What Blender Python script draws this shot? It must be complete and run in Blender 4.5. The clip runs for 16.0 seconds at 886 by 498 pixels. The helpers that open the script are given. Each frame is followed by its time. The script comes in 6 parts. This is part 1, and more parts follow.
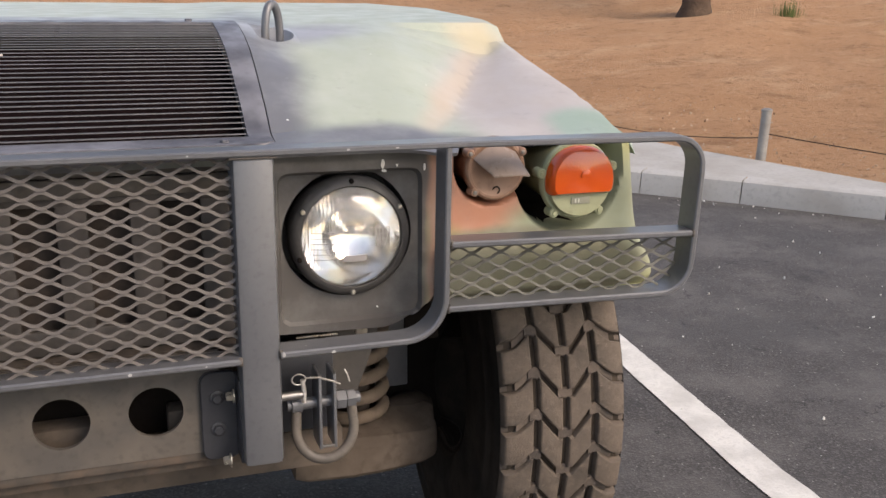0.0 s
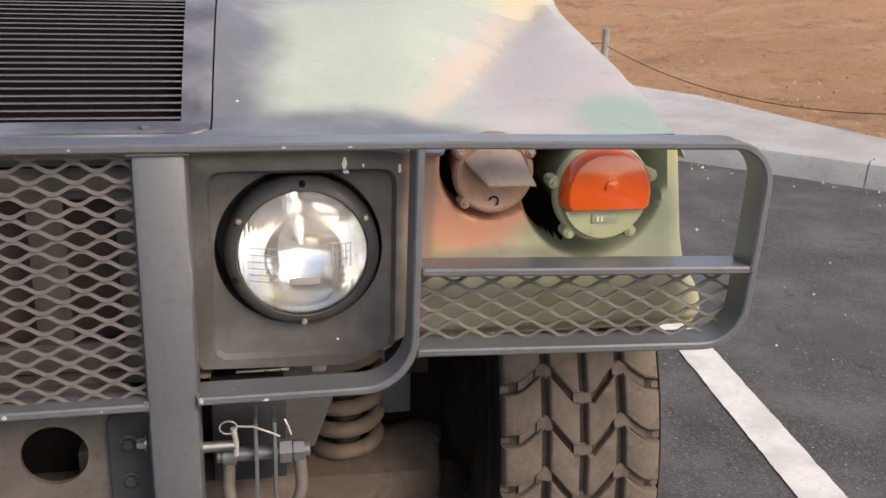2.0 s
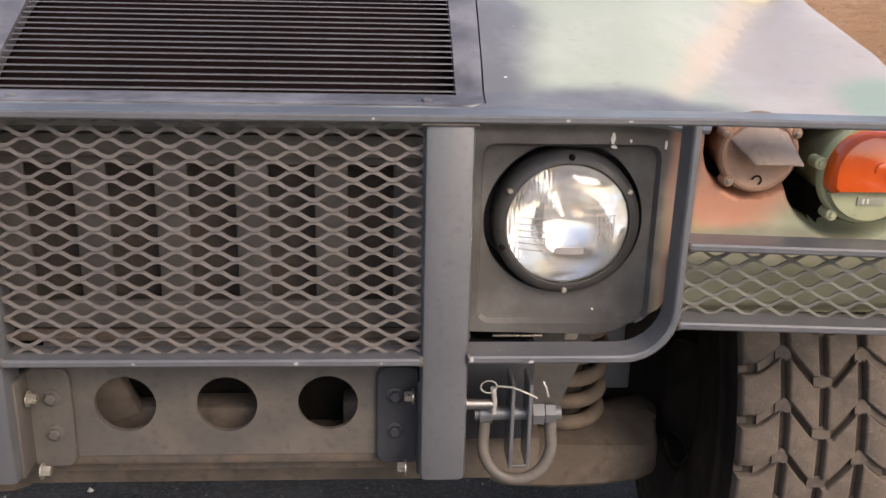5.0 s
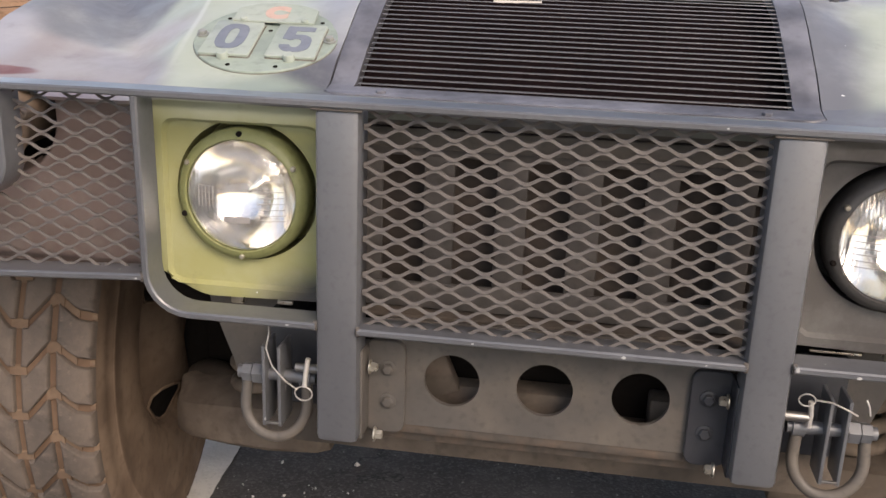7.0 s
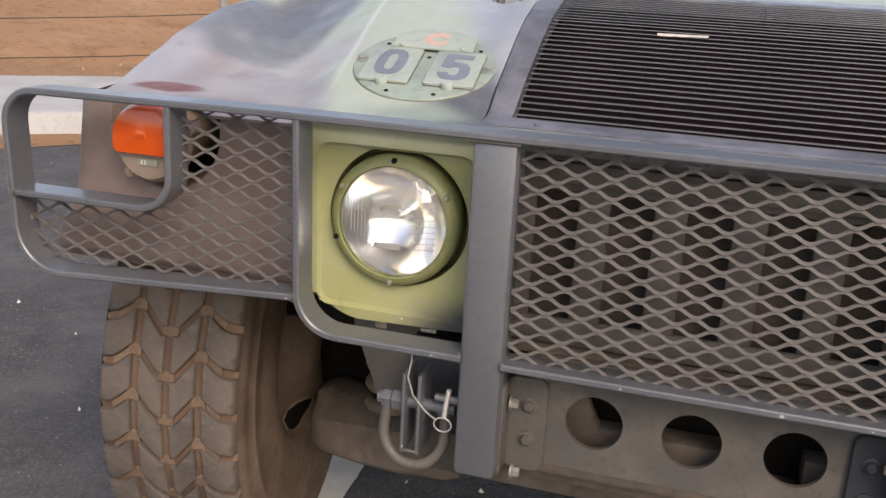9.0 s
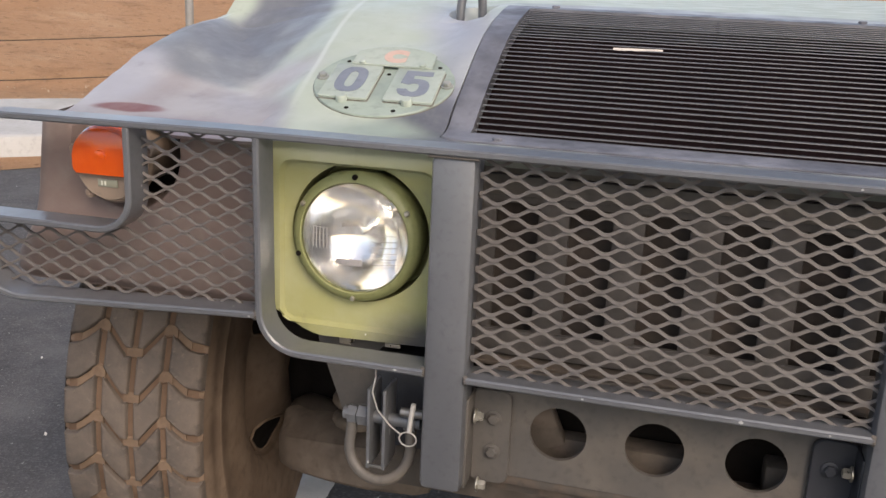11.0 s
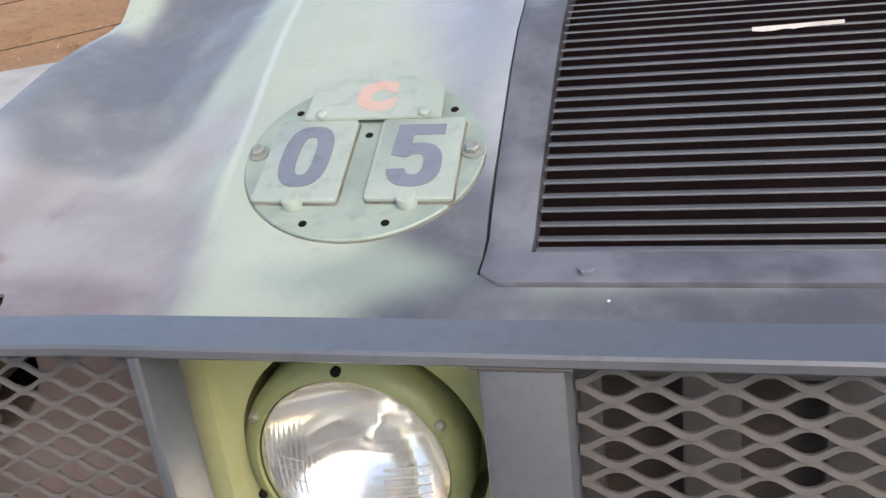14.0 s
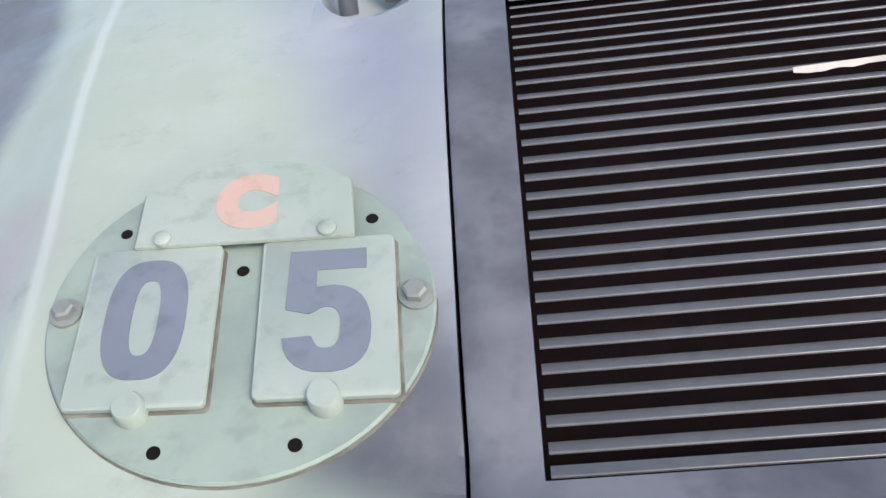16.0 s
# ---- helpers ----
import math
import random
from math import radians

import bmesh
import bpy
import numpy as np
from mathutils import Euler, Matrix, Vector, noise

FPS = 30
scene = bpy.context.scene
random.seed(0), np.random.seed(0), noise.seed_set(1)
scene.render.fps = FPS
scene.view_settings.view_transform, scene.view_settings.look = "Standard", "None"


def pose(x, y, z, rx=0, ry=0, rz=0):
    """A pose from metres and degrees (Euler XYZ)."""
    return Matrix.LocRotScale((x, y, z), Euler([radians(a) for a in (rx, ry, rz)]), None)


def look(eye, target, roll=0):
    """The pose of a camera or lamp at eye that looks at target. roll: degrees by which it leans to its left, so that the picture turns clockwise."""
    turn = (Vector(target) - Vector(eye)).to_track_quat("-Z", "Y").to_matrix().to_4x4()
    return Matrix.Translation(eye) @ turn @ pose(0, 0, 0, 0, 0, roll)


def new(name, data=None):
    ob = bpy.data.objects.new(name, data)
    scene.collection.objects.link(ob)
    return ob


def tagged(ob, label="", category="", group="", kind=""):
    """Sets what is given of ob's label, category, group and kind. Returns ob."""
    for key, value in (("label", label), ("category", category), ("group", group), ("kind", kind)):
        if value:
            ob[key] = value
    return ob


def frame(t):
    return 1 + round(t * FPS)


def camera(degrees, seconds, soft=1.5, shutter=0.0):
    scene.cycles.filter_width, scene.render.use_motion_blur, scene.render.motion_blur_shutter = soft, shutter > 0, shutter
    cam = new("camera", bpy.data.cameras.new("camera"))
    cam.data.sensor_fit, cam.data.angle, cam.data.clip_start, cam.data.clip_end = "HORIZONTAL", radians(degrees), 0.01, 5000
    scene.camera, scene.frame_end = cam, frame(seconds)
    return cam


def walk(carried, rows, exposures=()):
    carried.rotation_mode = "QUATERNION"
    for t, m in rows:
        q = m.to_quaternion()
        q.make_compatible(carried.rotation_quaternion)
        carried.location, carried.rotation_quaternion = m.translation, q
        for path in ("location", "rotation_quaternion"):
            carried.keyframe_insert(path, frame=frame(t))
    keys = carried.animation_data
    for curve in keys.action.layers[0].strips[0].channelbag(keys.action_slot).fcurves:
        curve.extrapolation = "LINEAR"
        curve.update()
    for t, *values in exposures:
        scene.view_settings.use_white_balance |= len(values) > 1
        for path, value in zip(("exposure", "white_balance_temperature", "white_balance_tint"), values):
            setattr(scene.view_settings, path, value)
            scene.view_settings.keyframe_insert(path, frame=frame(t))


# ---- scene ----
cam = camera(49.8, 16.0)
PATH = [
    (0, (0.099, -1.365, 1.252), (0.743, 0.461, 0.753), 0.5),
    (0.5, (0.151, -1.267, 1.256), (0.752, 0.567, 0.731), 0.7),
    (1, (0.292, -1.163, 1.256), (0.802, 0.692, 0.709), 1.2),
    (1.5, (0.379, -1.107, 1.259), (0.819, 0.758, 0.685), 1.6),
    (2, (0.383, -1.082, 1.258), (0.789, 0.785, 0.664), 1.6),
    (2.5, (0.391, -1.08, 1.259), (0.777, 0.788, 0.657), 1.6),
    (3, (0.398, -1.085, 1.257), (0.749, 0.791, 0.657), 1.7),
    (3.2, (0.396, -1.089, 1.258), (0.721, 0.791, 0.656), 1.8),
    (5.3, (0.169, -1.123, 1.246), (0.263, 0.774, 0.619), 1.3),
    (5.5, (0.141, -1.132, 1.247), (0.213, 0.766, 0.618), 1.3),
    (6, (0.083, -1.162, 1.238), (0.069, 0.742, 0.625), 1.4),
    (6.5, (0.045, -1.183, 1.241), (-0.091, 0.718, 0.634), 1.7),
    (7, (0.026, -1.197, 1.239), (-0.245, 0.692, 0.639), 2.1),
    (7.5, (0.008, -1.203, 1.242), (-0.369, 0.67, 0.651), 2.6),
    (8, (-0.009, -1.198, 1.246), (-0.465, 0.661, 0.666), 3.1),
    (8.5, (-0.019, -1.191, 1.25), (-0.524, 0.657, 0.677), 3.4),
    (8.7, (-0.021, -1.177, 1.257), (-0.543, 0.664, 0.673), 3.2),
    (11, (-0.002, -1.182, 1.258), (-0.473, 0.683, 0.712), 2.6),
    (11.5, (-0.012, -1.17, 1.261), (-0.463, 0.701, 0.715), 1.6),
    (12, (0.008, -1.069, 1.273), (-0.461, 0.783, 0.682), 0.2),
    (12.5, (0.042, -0.89, 1.287), (-0.483, 0.92, 0.618), -1.2),
    (13, (0.026, -0.776, 1.308), (-0.528, 1.006, 0.587), -2.3),
    (13.5, (-0.098, -0.643, 1.32), (-0.609, 1.14, 0.57), -4.3),
    (14, (-0.179, -0.517, 1.346), (-0.703, 1.25, 0.568), -7.0),
    (14.5, (-0.196, -0.396, 1.356), (-0.773, 1.336, 0.541), -7.9),
    (15, (-0.202, -0.282, 1.352), (-0.771, 1.44, 0.509), -8.3),
    (15.5, (-0.247, -0.221, 1.356), (-0.681, 1.525, 0.483), -8.6),
    (16, (-0.304, -0.199, 1.357), (-0.494, 1.577, 0.458), -8.0),
]
walk(cam, [(t, look(eye, target, roll)) for t, eye, target, roll in PATH], [(0, 0.97, 7150, 15), (1.5, 1.04, 7150, 15), (3, 1.06, 7150, 16), (5.5, 1.11, 7100, 17), (6.3, 0.97, 7150, 17), (7.5, 1.05, 7050, 15), (8.5, 0.96, 6950, 15), (12, 0.97, 6950, 13), (13, 1.05, 6700, 13), (14.5, 1.03, 6230, 10), (15, 1.03, 6080, 10), (16, 1.02, 6170, 10)])

# ---------- light ----------
world = bpy.data.worlds.new("sky")
scene.world = world
world.use_nodes = True
wn = world.node_tree.nodes
sky = wn.new("ShaderNodeTexSky")
sky.sky_type = "NISHITA"
sky.sun_disc = False
sky.sun_elevation, sky.sun_rotation = radians(39), radians(144)
sky.air_density, sky.dust_density, sky.ozone_density = 1.0, 1.6, 1.2
wn["Background"].inputs["Strength"].default_value = 0.126
# thin haze washes the blue out of the sky
haze = wn.new("ShaderNodeHueSaturation")
haze.inputs["Saturation"].default_value = 0.85
world.node_tree.links.new(sky.outputs["Color"], haze.inputs["Color"])
world.node_tree.links.new(haze.outputs["Color"], wn["Background"].inputs["Color"])
sun_data = bpy.data.lights.new("sun", "SUN")
sun_data.energy, sun_data.angle, sun_data.color = 1.36, radians(30), (1.0, 0.89, 0.76)
sun = new("sun", sun_data)
# behind the photographer, from the right
sun.matrix_world = look((4.6, -6.4, 6.4), (0, 0, 0))


# ---------- materials ----------
def shader(name, rough=0.5, metal=0.0, spec=0.5):
    m = bpy.data.materials.new(name)
    m.use_nodes = True
    b = m.node_tree.nodes["Principled BSDF"]
    b.inputs["Roughness"].default_value = rough
    b.inputs["Metallic"].default_value = metal
    b.inputs["Specular IOR Level"].default_value = spec
    return m, m.node_tree.nodes, m.node_tree.links, b


def mixed(n, l, a, b, fac):
    """Colour between a and b; each a colour or a socket."""
    mx = n.new("ShaderNodeMix")
    mx.data_type = "RGBA"
    for key, v in ((6, a), (7, b), (0, fac)):
        if isinstance(v, (tuple, float, int)):
            mx.inputs[key].default_value = (*v, 1) if isinstance(v, tuple) else v
        else:
            l.new(v, mx.inputs[key])
    return mx.outputs[2]


def coords(n):
    return n.new("ShaderNodeTexCoord").outputs["Object"]


def noise_of(n, l, co, scale, detail=4.0, rough=0.55, stretch=None):
    t = n.new("ShaderNodeTexNoise")
    t.inputs["Scale"].default_value, t.inputs["Detail"].default_value, t.inputs["Roughness"].default_value = scale, detail, rough
    if stretch:
        mp = n.new("ShaderNodeMapping")
        mp.inputs["Scale"].default_value = stretch
        l.new(co, mp.inputs["Vector"])
        co = mp.outputs[0]
    l.new(co, t.inputs["Vector"])
    return t


def ramp(n, l, src, lo, hi, a=0.0, b=1.0, smooth=True):
    r = n.new("ShaderNodeMapRange")
    r.interpolation_type = "SMOOTHSTEP" if smooth else "LINEAR"
    for k, v in ((1, lo), (2, hi), (3, a), (4, b)):
        r.inputs[k].default_value = v
    l.new(src, r.inputs[0])
    return r.outputs[0]


def relief(n, l, b, src, strength, distance):
    bp = n.new("ShaderNodeBump")
    bp.inputs["Strength"].default_value, bp.inputs["Distance"].default_value = strength, distance
    l.new(src, bp.inputs["Height"])
    l.new(bp.outputs[0], b.inputs["Normal"])


def worn(name, base, worn_to, rough=0.5, metal=0.0, spec=0.5, grain=60.0, patch=7.0, amount=0.5, chips=None, bump=0.15, scale=0.001):
    """Paint, rubber or metal with blotches, fine grain and optional pale chips."""
    m, n, l, b = shader(name, rough, metal, spec)
    co = coords(n)
    big = ramp(n, l, noise_of(n, l, co, patch, 5).outputs[0], 0.35, 0.7, 0.0, amount)
    col = mixed(n, l, base, worn_to, big)
    fine = noise_of(n, l, co, grain, 3)
    dark = tuple(c * 0.72 for c in base)
    col = mixed(n, l, col, dark, ramp(n, l, fine.outputs[0], 0.48, 0.75, 0.0, 0.55))
    if chips:
        dots = ramp(n, l, noise_of(n, l, co, 38.0, 2.0).outputs[0], 0.755, 0.775)
        col = mixed(n, l, col, chips, dots)
    l.new(col, b.inputs["Base Color"])
    l.new(ramp(n, l, noise_of(n, l, co, patch * 2.3, 4).outputs[0], 0.3, 0.75, max(rough - 0.12, 0.05), min(rough + 0.15, 1.0)), b.inputs["Roughness"])
    relief(n, l, b, fine.outputs[0], bump, scale)
    return m


def camo(name, ground_colour, zones, rough=0.5, spec=0.5, chalk=0.25, crease=None, sway=0.12):
    """Brush-sprayed camouflage: soft-edged ellipses (cx, cy, rx, ry, turn, soft, colour, axis2) over a ground colour, with chalking and scratches."""
    m, n, l, b = shader(name, rough, 0.0, spec)
    co = coords(n)
    warp = noise_of(n, l, co, 4.5, 3)
    mv = n.new("ShaderNodeVectorMath")
    mv.operation = "MULTIPLY_ADD"
    l.new(warp.outputs["Color"], mv.inputs[0])
    mv.inputs[1].default_value, mv.inputs[2].default_value = (sway,) * 3, (-sway / 2,) * 3
    ad = n.new("ShaderNodeVectorMath")
    ad.operation = "ADD"
    l.new(co, ad.inputs[0])
    l.new(mv.outputs[0], ad.inputs[1])
    col = ground_colour
    for cx, cy, rx, ry, turn, soft, colour, plane in zones:
        # plane "xy" lies on the hood, "xz" on the upright front
        centre = (cx, cy, 0) if plane == "xy" else (cx, 0, cy)
        sh = n.new("ShaderNodeVectorMath")
        sh.operation = "SUBTRACT"
        sh.inputs[1].default_value = centre
        l.new(ad.outputs[0], sh.inputs[0])
        mp = n.new("ShaderNodeMapping")
        mp.vector_type = "TEXTURE"
        mp.inputs["Rotation"].default_value = (0, 0, radians(turn)) if plane == "xy" else (0, -radians(turn), 0)
        mp.inputs["Scale"].default_value = (rx, ry, 1e3) if plane == "xy" else (rx, 1e3, ry)
        l.new(sh.outputs[0], mp.inputs["Vector"])
        ln = n.new("ShaderNodeVectorMath")
        ln.operation = "LENGTH"
        l.new(mp.outputs[0], ln.inputs[0])
        col = mixed(n, l, col, colour, ramp(n, l, ln.outputs["Value"], 1 + soft, 1 - soft))
    blotch = ramp(n, l, noise_of(n, l, co, 9.0, 6, 0.65).outputs[0], 0.42, 0.72, 0.0, chalk)
    col = mixed(n, l, col, (0.62, 0.63, 0.60), blotch)
    grime = ramp(n, l, noise_of(n, l, co, 23.0, 6, 0.7).outputs[0], 0.55, 0.8, 0.0, 0.35)
    col = mixed(n, l, col, (0.12, 0.11, 0.10), grime)
    if crease:
        # pale highlight painted along the slanting crease of one side
        mp = n.new("ShaderNodeMapping")
        mp.vector_type = "TEXTURE"
        mp.inputs["Location"].default_value, mp.inputs["Rotation"].default_value = (-crease, 0, 0), (0, 0, math.atan(0.135))
        l.new(co, mp.inputs["Vector"])
        ax = n.new("ShaderNodeSeparateXYZ")
        l.new(mp.outputs[0], ax.inputs[0])
        ab = n.new("ShaderNodeMath")
        ab.operation = "ABSOLUTE"
        l.new(ax.outputs[0], ab.inputs[0])
        crease_highlight = n.new("ShaderNodeMath")
        crease_highlight.operation = "MULTIPLY"
        l.new(ramp(n, l, ab.outputs[0], 0.0075, 0.0015), crease_highlight.inputs[0])
        l.new(ramp(n, l, ax.outputs[1], 0.15, 0.40, 0.05, 0.42), crease_highlight.inputs[1])
        col = mixed(n, l, col, (0.64, 0.66, 0.62), crease_highlight.outputs[0])
    specks = ramp(n, l, noise_of(n, l, co, 75.0, 1.0).outputs[0], 0.822, 0.832)
    col = mixed(n, l, col, (0.75, 0.75, 0.72), specks)
    l.new(col, b.inputs["Base Color"])
    l.new(ramp(n, l, noise_of(n, l, co, 14.0, 4).outputs[0], 0.3, 0.75, rough - 0.08, rough + 0.14), b.inputs["Roughness"])
    relief(n, l, b, noise_of(n, l, co, 160.0, 3).outputs[0], 0.08, 0.001)
    return m


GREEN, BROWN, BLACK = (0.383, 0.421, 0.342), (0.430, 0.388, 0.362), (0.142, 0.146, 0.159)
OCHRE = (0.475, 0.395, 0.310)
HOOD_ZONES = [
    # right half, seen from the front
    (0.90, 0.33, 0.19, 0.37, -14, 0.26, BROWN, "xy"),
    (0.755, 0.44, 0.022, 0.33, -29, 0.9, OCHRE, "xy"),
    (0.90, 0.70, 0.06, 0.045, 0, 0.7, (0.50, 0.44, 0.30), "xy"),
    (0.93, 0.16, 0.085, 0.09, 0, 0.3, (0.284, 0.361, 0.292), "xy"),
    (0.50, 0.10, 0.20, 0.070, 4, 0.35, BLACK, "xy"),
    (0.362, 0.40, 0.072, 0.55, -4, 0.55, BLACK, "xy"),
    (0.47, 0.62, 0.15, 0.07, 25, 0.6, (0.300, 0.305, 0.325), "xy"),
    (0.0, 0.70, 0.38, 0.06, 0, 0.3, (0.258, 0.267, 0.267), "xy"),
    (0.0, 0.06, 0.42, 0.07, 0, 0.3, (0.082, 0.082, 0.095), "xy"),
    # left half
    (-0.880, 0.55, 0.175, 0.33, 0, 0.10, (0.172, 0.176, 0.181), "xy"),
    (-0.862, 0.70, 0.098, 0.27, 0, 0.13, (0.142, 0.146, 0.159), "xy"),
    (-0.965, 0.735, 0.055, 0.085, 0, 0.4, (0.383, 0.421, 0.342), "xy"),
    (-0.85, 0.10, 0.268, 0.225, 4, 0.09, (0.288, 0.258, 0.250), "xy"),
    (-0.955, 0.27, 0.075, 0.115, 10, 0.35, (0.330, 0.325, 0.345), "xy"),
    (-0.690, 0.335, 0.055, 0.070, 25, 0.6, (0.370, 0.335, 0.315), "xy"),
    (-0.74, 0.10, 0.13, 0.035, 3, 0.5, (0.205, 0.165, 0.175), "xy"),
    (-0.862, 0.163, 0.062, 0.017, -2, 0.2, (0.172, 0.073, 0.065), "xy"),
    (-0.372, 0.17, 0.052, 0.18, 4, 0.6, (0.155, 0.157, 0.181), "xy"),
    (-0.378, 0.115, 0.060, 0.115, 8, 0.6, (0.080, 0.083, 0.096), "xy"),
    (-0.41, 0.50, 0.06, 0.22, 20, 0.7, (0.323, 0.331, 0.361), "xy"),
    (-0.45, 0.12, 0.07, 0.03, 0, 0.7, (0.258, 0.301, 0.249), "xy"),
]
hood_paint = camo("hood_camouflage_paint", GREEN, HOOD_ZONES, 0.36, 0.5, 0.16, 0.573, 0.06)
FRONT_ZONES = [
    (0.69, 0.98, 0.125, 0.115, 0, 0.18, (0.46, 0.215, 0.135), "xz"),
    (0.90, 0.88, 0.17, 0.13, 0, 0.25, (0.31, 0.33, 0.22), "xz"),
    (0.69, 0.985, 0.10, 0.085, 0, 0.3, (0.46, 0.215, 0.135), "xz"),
    # darker olive paints shade into the downward-facing nose
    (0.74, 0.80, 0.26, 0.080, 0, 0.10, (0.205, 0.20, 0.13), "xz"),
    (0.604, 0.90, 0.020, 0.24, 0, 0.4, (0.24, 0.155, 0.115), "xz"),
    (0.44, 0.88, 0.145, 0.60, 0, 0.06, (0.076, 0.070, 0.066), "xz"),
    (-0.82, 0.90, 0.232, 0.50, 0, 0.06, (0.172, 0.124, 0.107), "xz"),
    # black overspray, with the left upright's shadow painted into it
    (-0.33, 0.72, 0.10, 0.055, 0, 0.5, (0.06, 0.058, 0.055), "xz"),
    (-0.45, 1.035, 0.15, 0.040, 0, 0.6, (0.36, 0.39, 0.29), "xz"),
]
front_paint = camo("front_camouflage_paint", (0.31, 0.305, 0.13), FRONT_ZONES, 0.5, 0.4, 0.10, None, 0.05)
guard_paint = worn("grey_black_steel_paint", (0.088, 0.091, 0.099), (0.121, 0.124, 0.132), 0.42, 0.0, 0.6, 90, 4, 0.7, (0.42, 0.42, 0.42), 0.1)
guard_coat = guard_paint.node_tree.nodes["Principled BSDF"].inputs
guard_coat["Coat Weight"].default_value, guard_coat["Coat Roughness"].default_value = 0.75, 0.30
mesh_paint = worn("mesh_paint", (0.086, 0.074, 0.066), (0.126, 0.109, 0.097), 0.5, 0.0, 0.4, 120, 8, 0.6, None, 0.1)
# darker copy of mesh_paint; puts the right wing's shade into the colour
shaded_mesh_paint = worn("shaded_mesh_paint", (0.076, 0.074, 0.060), (0.112, 0.108, 0.088), 0.5, 0.0, 0.4, 120, 8, 0.6, None, 0.1)
louver_paint = worn("louver_paint", (0.088, 0.086, 0.087), (0.128, 0.124, 0.125), 0.36, 0.0, 0.55, 70, 5, 0.6, (0.4, 0.4, 0.4), 0.08)
louver_coat = louver_paint.node_tree.nodes["Principled BSDF"].inputs
louver_coat["Coat Weight"].default_value, louver_coat["Coat Roughness"].default_value = 0.9, 0.22
insert_paint = worn("insert_paint", (0.084, 0.084, 0.095), (0.200, 0.200, 0.220), 0.40, 0.0, 0.5, 34, 11, 0.8, (0.55, 0.55, 0.56), 0.1)
shaded_well_brown = worn("shaded_red_brown_well", (0.011, 0.0065, 0.007), (0.019, 0.010, 0.0105), 0.85, 0.0, 0.06)
# near-black paint; in hollows and underneath it stands in for shade
black_and_shade = worn("black_paint_and_shade", (0.010, 0.0085, 0.0075), (0.018, 0.014, 0.012), 0.9, 0.0, 0.05)
bumper_paint = worn("dusty_bumper_paint", (0.082, 0.074, 0.067), (0.142, 0.120, 0.098), 0.6, 0.0, 0.4, 80, 9, 0.7, None, 0.15)
rusty = worn("rusty_dusty_steel", (0.15, 0.12, 0.092), (0.22, 0.165, 0.12), 0.8, 0.0, 0.3, 55, 18, 0.8, None, 0.3)
flange_rust = worn("flange_paint_with_rust", (0.070, 0.061, 0.053), (0.12, 0.088, 0.066), 0.8, 0.0, 0.2, 60, 26, 0.8, None, 0.3)
knuckle_brown = worn("knuckle_brown", (0.045, 0.035, 0.027), (0.085, 0.066, 0.051), 0.8, 0.0, 0.2, 40, 11, 0.8, None, 0.3)
arm_dust = worn("dust_covered_arm", (0.115, 0.091, 0.072), (0.185, 0.146, 0.114), 0.9, 0.0, 0.1, 40, 11, 0.8, None, 0.3)
chassis = worn("dusty_chassis", (0.075, 0.062, 0.051), (0.155, 0.122, 0.096), 0.85, 0.0, 0.2, 45, 9, 0.8, None, 0.3)
groove_dust = worn("dust_in_tyre_grooves", (0.105, 0.068, 0.047), (0.175, 0.115, 0.078), 0.95, 0.0, 0.1, 40, 10, 0.9, None, 0.4)
def make_rubber(name, base, dust):
    """Worn tread rubber: scuffed, cut and dusted, dust settling in the hollows of its own grain."""
    m, n, l, b = shader(name, 0.85, 0.0, 0.2)
    co = coords(n)
    info = n.new("ShaderNodeObjectInfo")
    col = mixed(n, l, base, dust, ramp(n, l, noise_of(n, l, co, 11.0, 7, 0.7).outputs[0], 0.36, 0.70, 0.0, 0.9))
    col = mixed(n, l, col, tuple(c * 0.55 for c in base), ramp(n, l, noise_of(n, l, co, 34.0, 5, 0.7).outputs[0], 0.53, 0.72, 0.0, 0.75))
    col = mixed(n, l, col, tuple(min(c * 1.25, 1.0) for c in dust), ramp(n, l, noise_of(n, l, co, 90.0, 3, 0.7).outputs[0], 0.60, 0.72, 0.0, 0.6))
    col = mixed(n, l, col, dust, ramp(n, l, info.outputs["Random"], 0.0, 1.0, 0.0, 0.35))
    l.new(col, b.inputs["Base Color"])
    relief(n, l, b, noise_of(n, l, co, 55.0, 7, 0.75).outputs[0], 0.75, 0.004)
    return m


rubber = make_rubber("dusty_tyre_rubber", (0.080, 0.068, 0.060), (0.145, 0.115, 0.093))
old_rubber = make_rubber("worn_tyre_rubber", (0.088, 0.074, 0.062), (0.160, 0.126, 0.100))
bracket_black = worn("blue_black_paint_and_shade", (0.028, 0.030, 0.036), (0.05, 0.05, 0.055), 0.4, 0.0, 0.5, 80, 9, 0.6)
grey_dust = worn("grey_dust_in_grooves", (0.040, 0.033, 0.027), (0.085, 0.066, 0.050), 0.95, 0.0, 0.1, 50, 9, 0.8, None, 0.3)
# black latch rubber; on the right wheel its darkness is painted shade
black_and_shaded_rubber = worn("black_rubber_and_tyre_shade", (0.020, 0.0175, 0.0155), (0.045, 0.036, 0.030), 0.9, 0.0, 0.08, 50, 9, 0.8, None, 0.3)
radiator_dust = worn("dusty_radiator", (0.052, 0.043, 0.038), (0.085, 0.066, 0.055), 0.85, 0.0, 0.2, 60, 12, 0.9, None, 0.3)
inner_grey = worn("inner_grille_grey", (0.075, 0.067, 0.062), (0.112, 0.098, 0.088), 0.7, 0.0, 0.3, 60, 12, 0.8)
dust_wall = worn("dust_on_sidewall", (0.130, 0.092, 0.066), (0.215, 0.156, 0.112), 0.95, 0.0, 0.1, 40, 9, 0.8, None, 0.25)
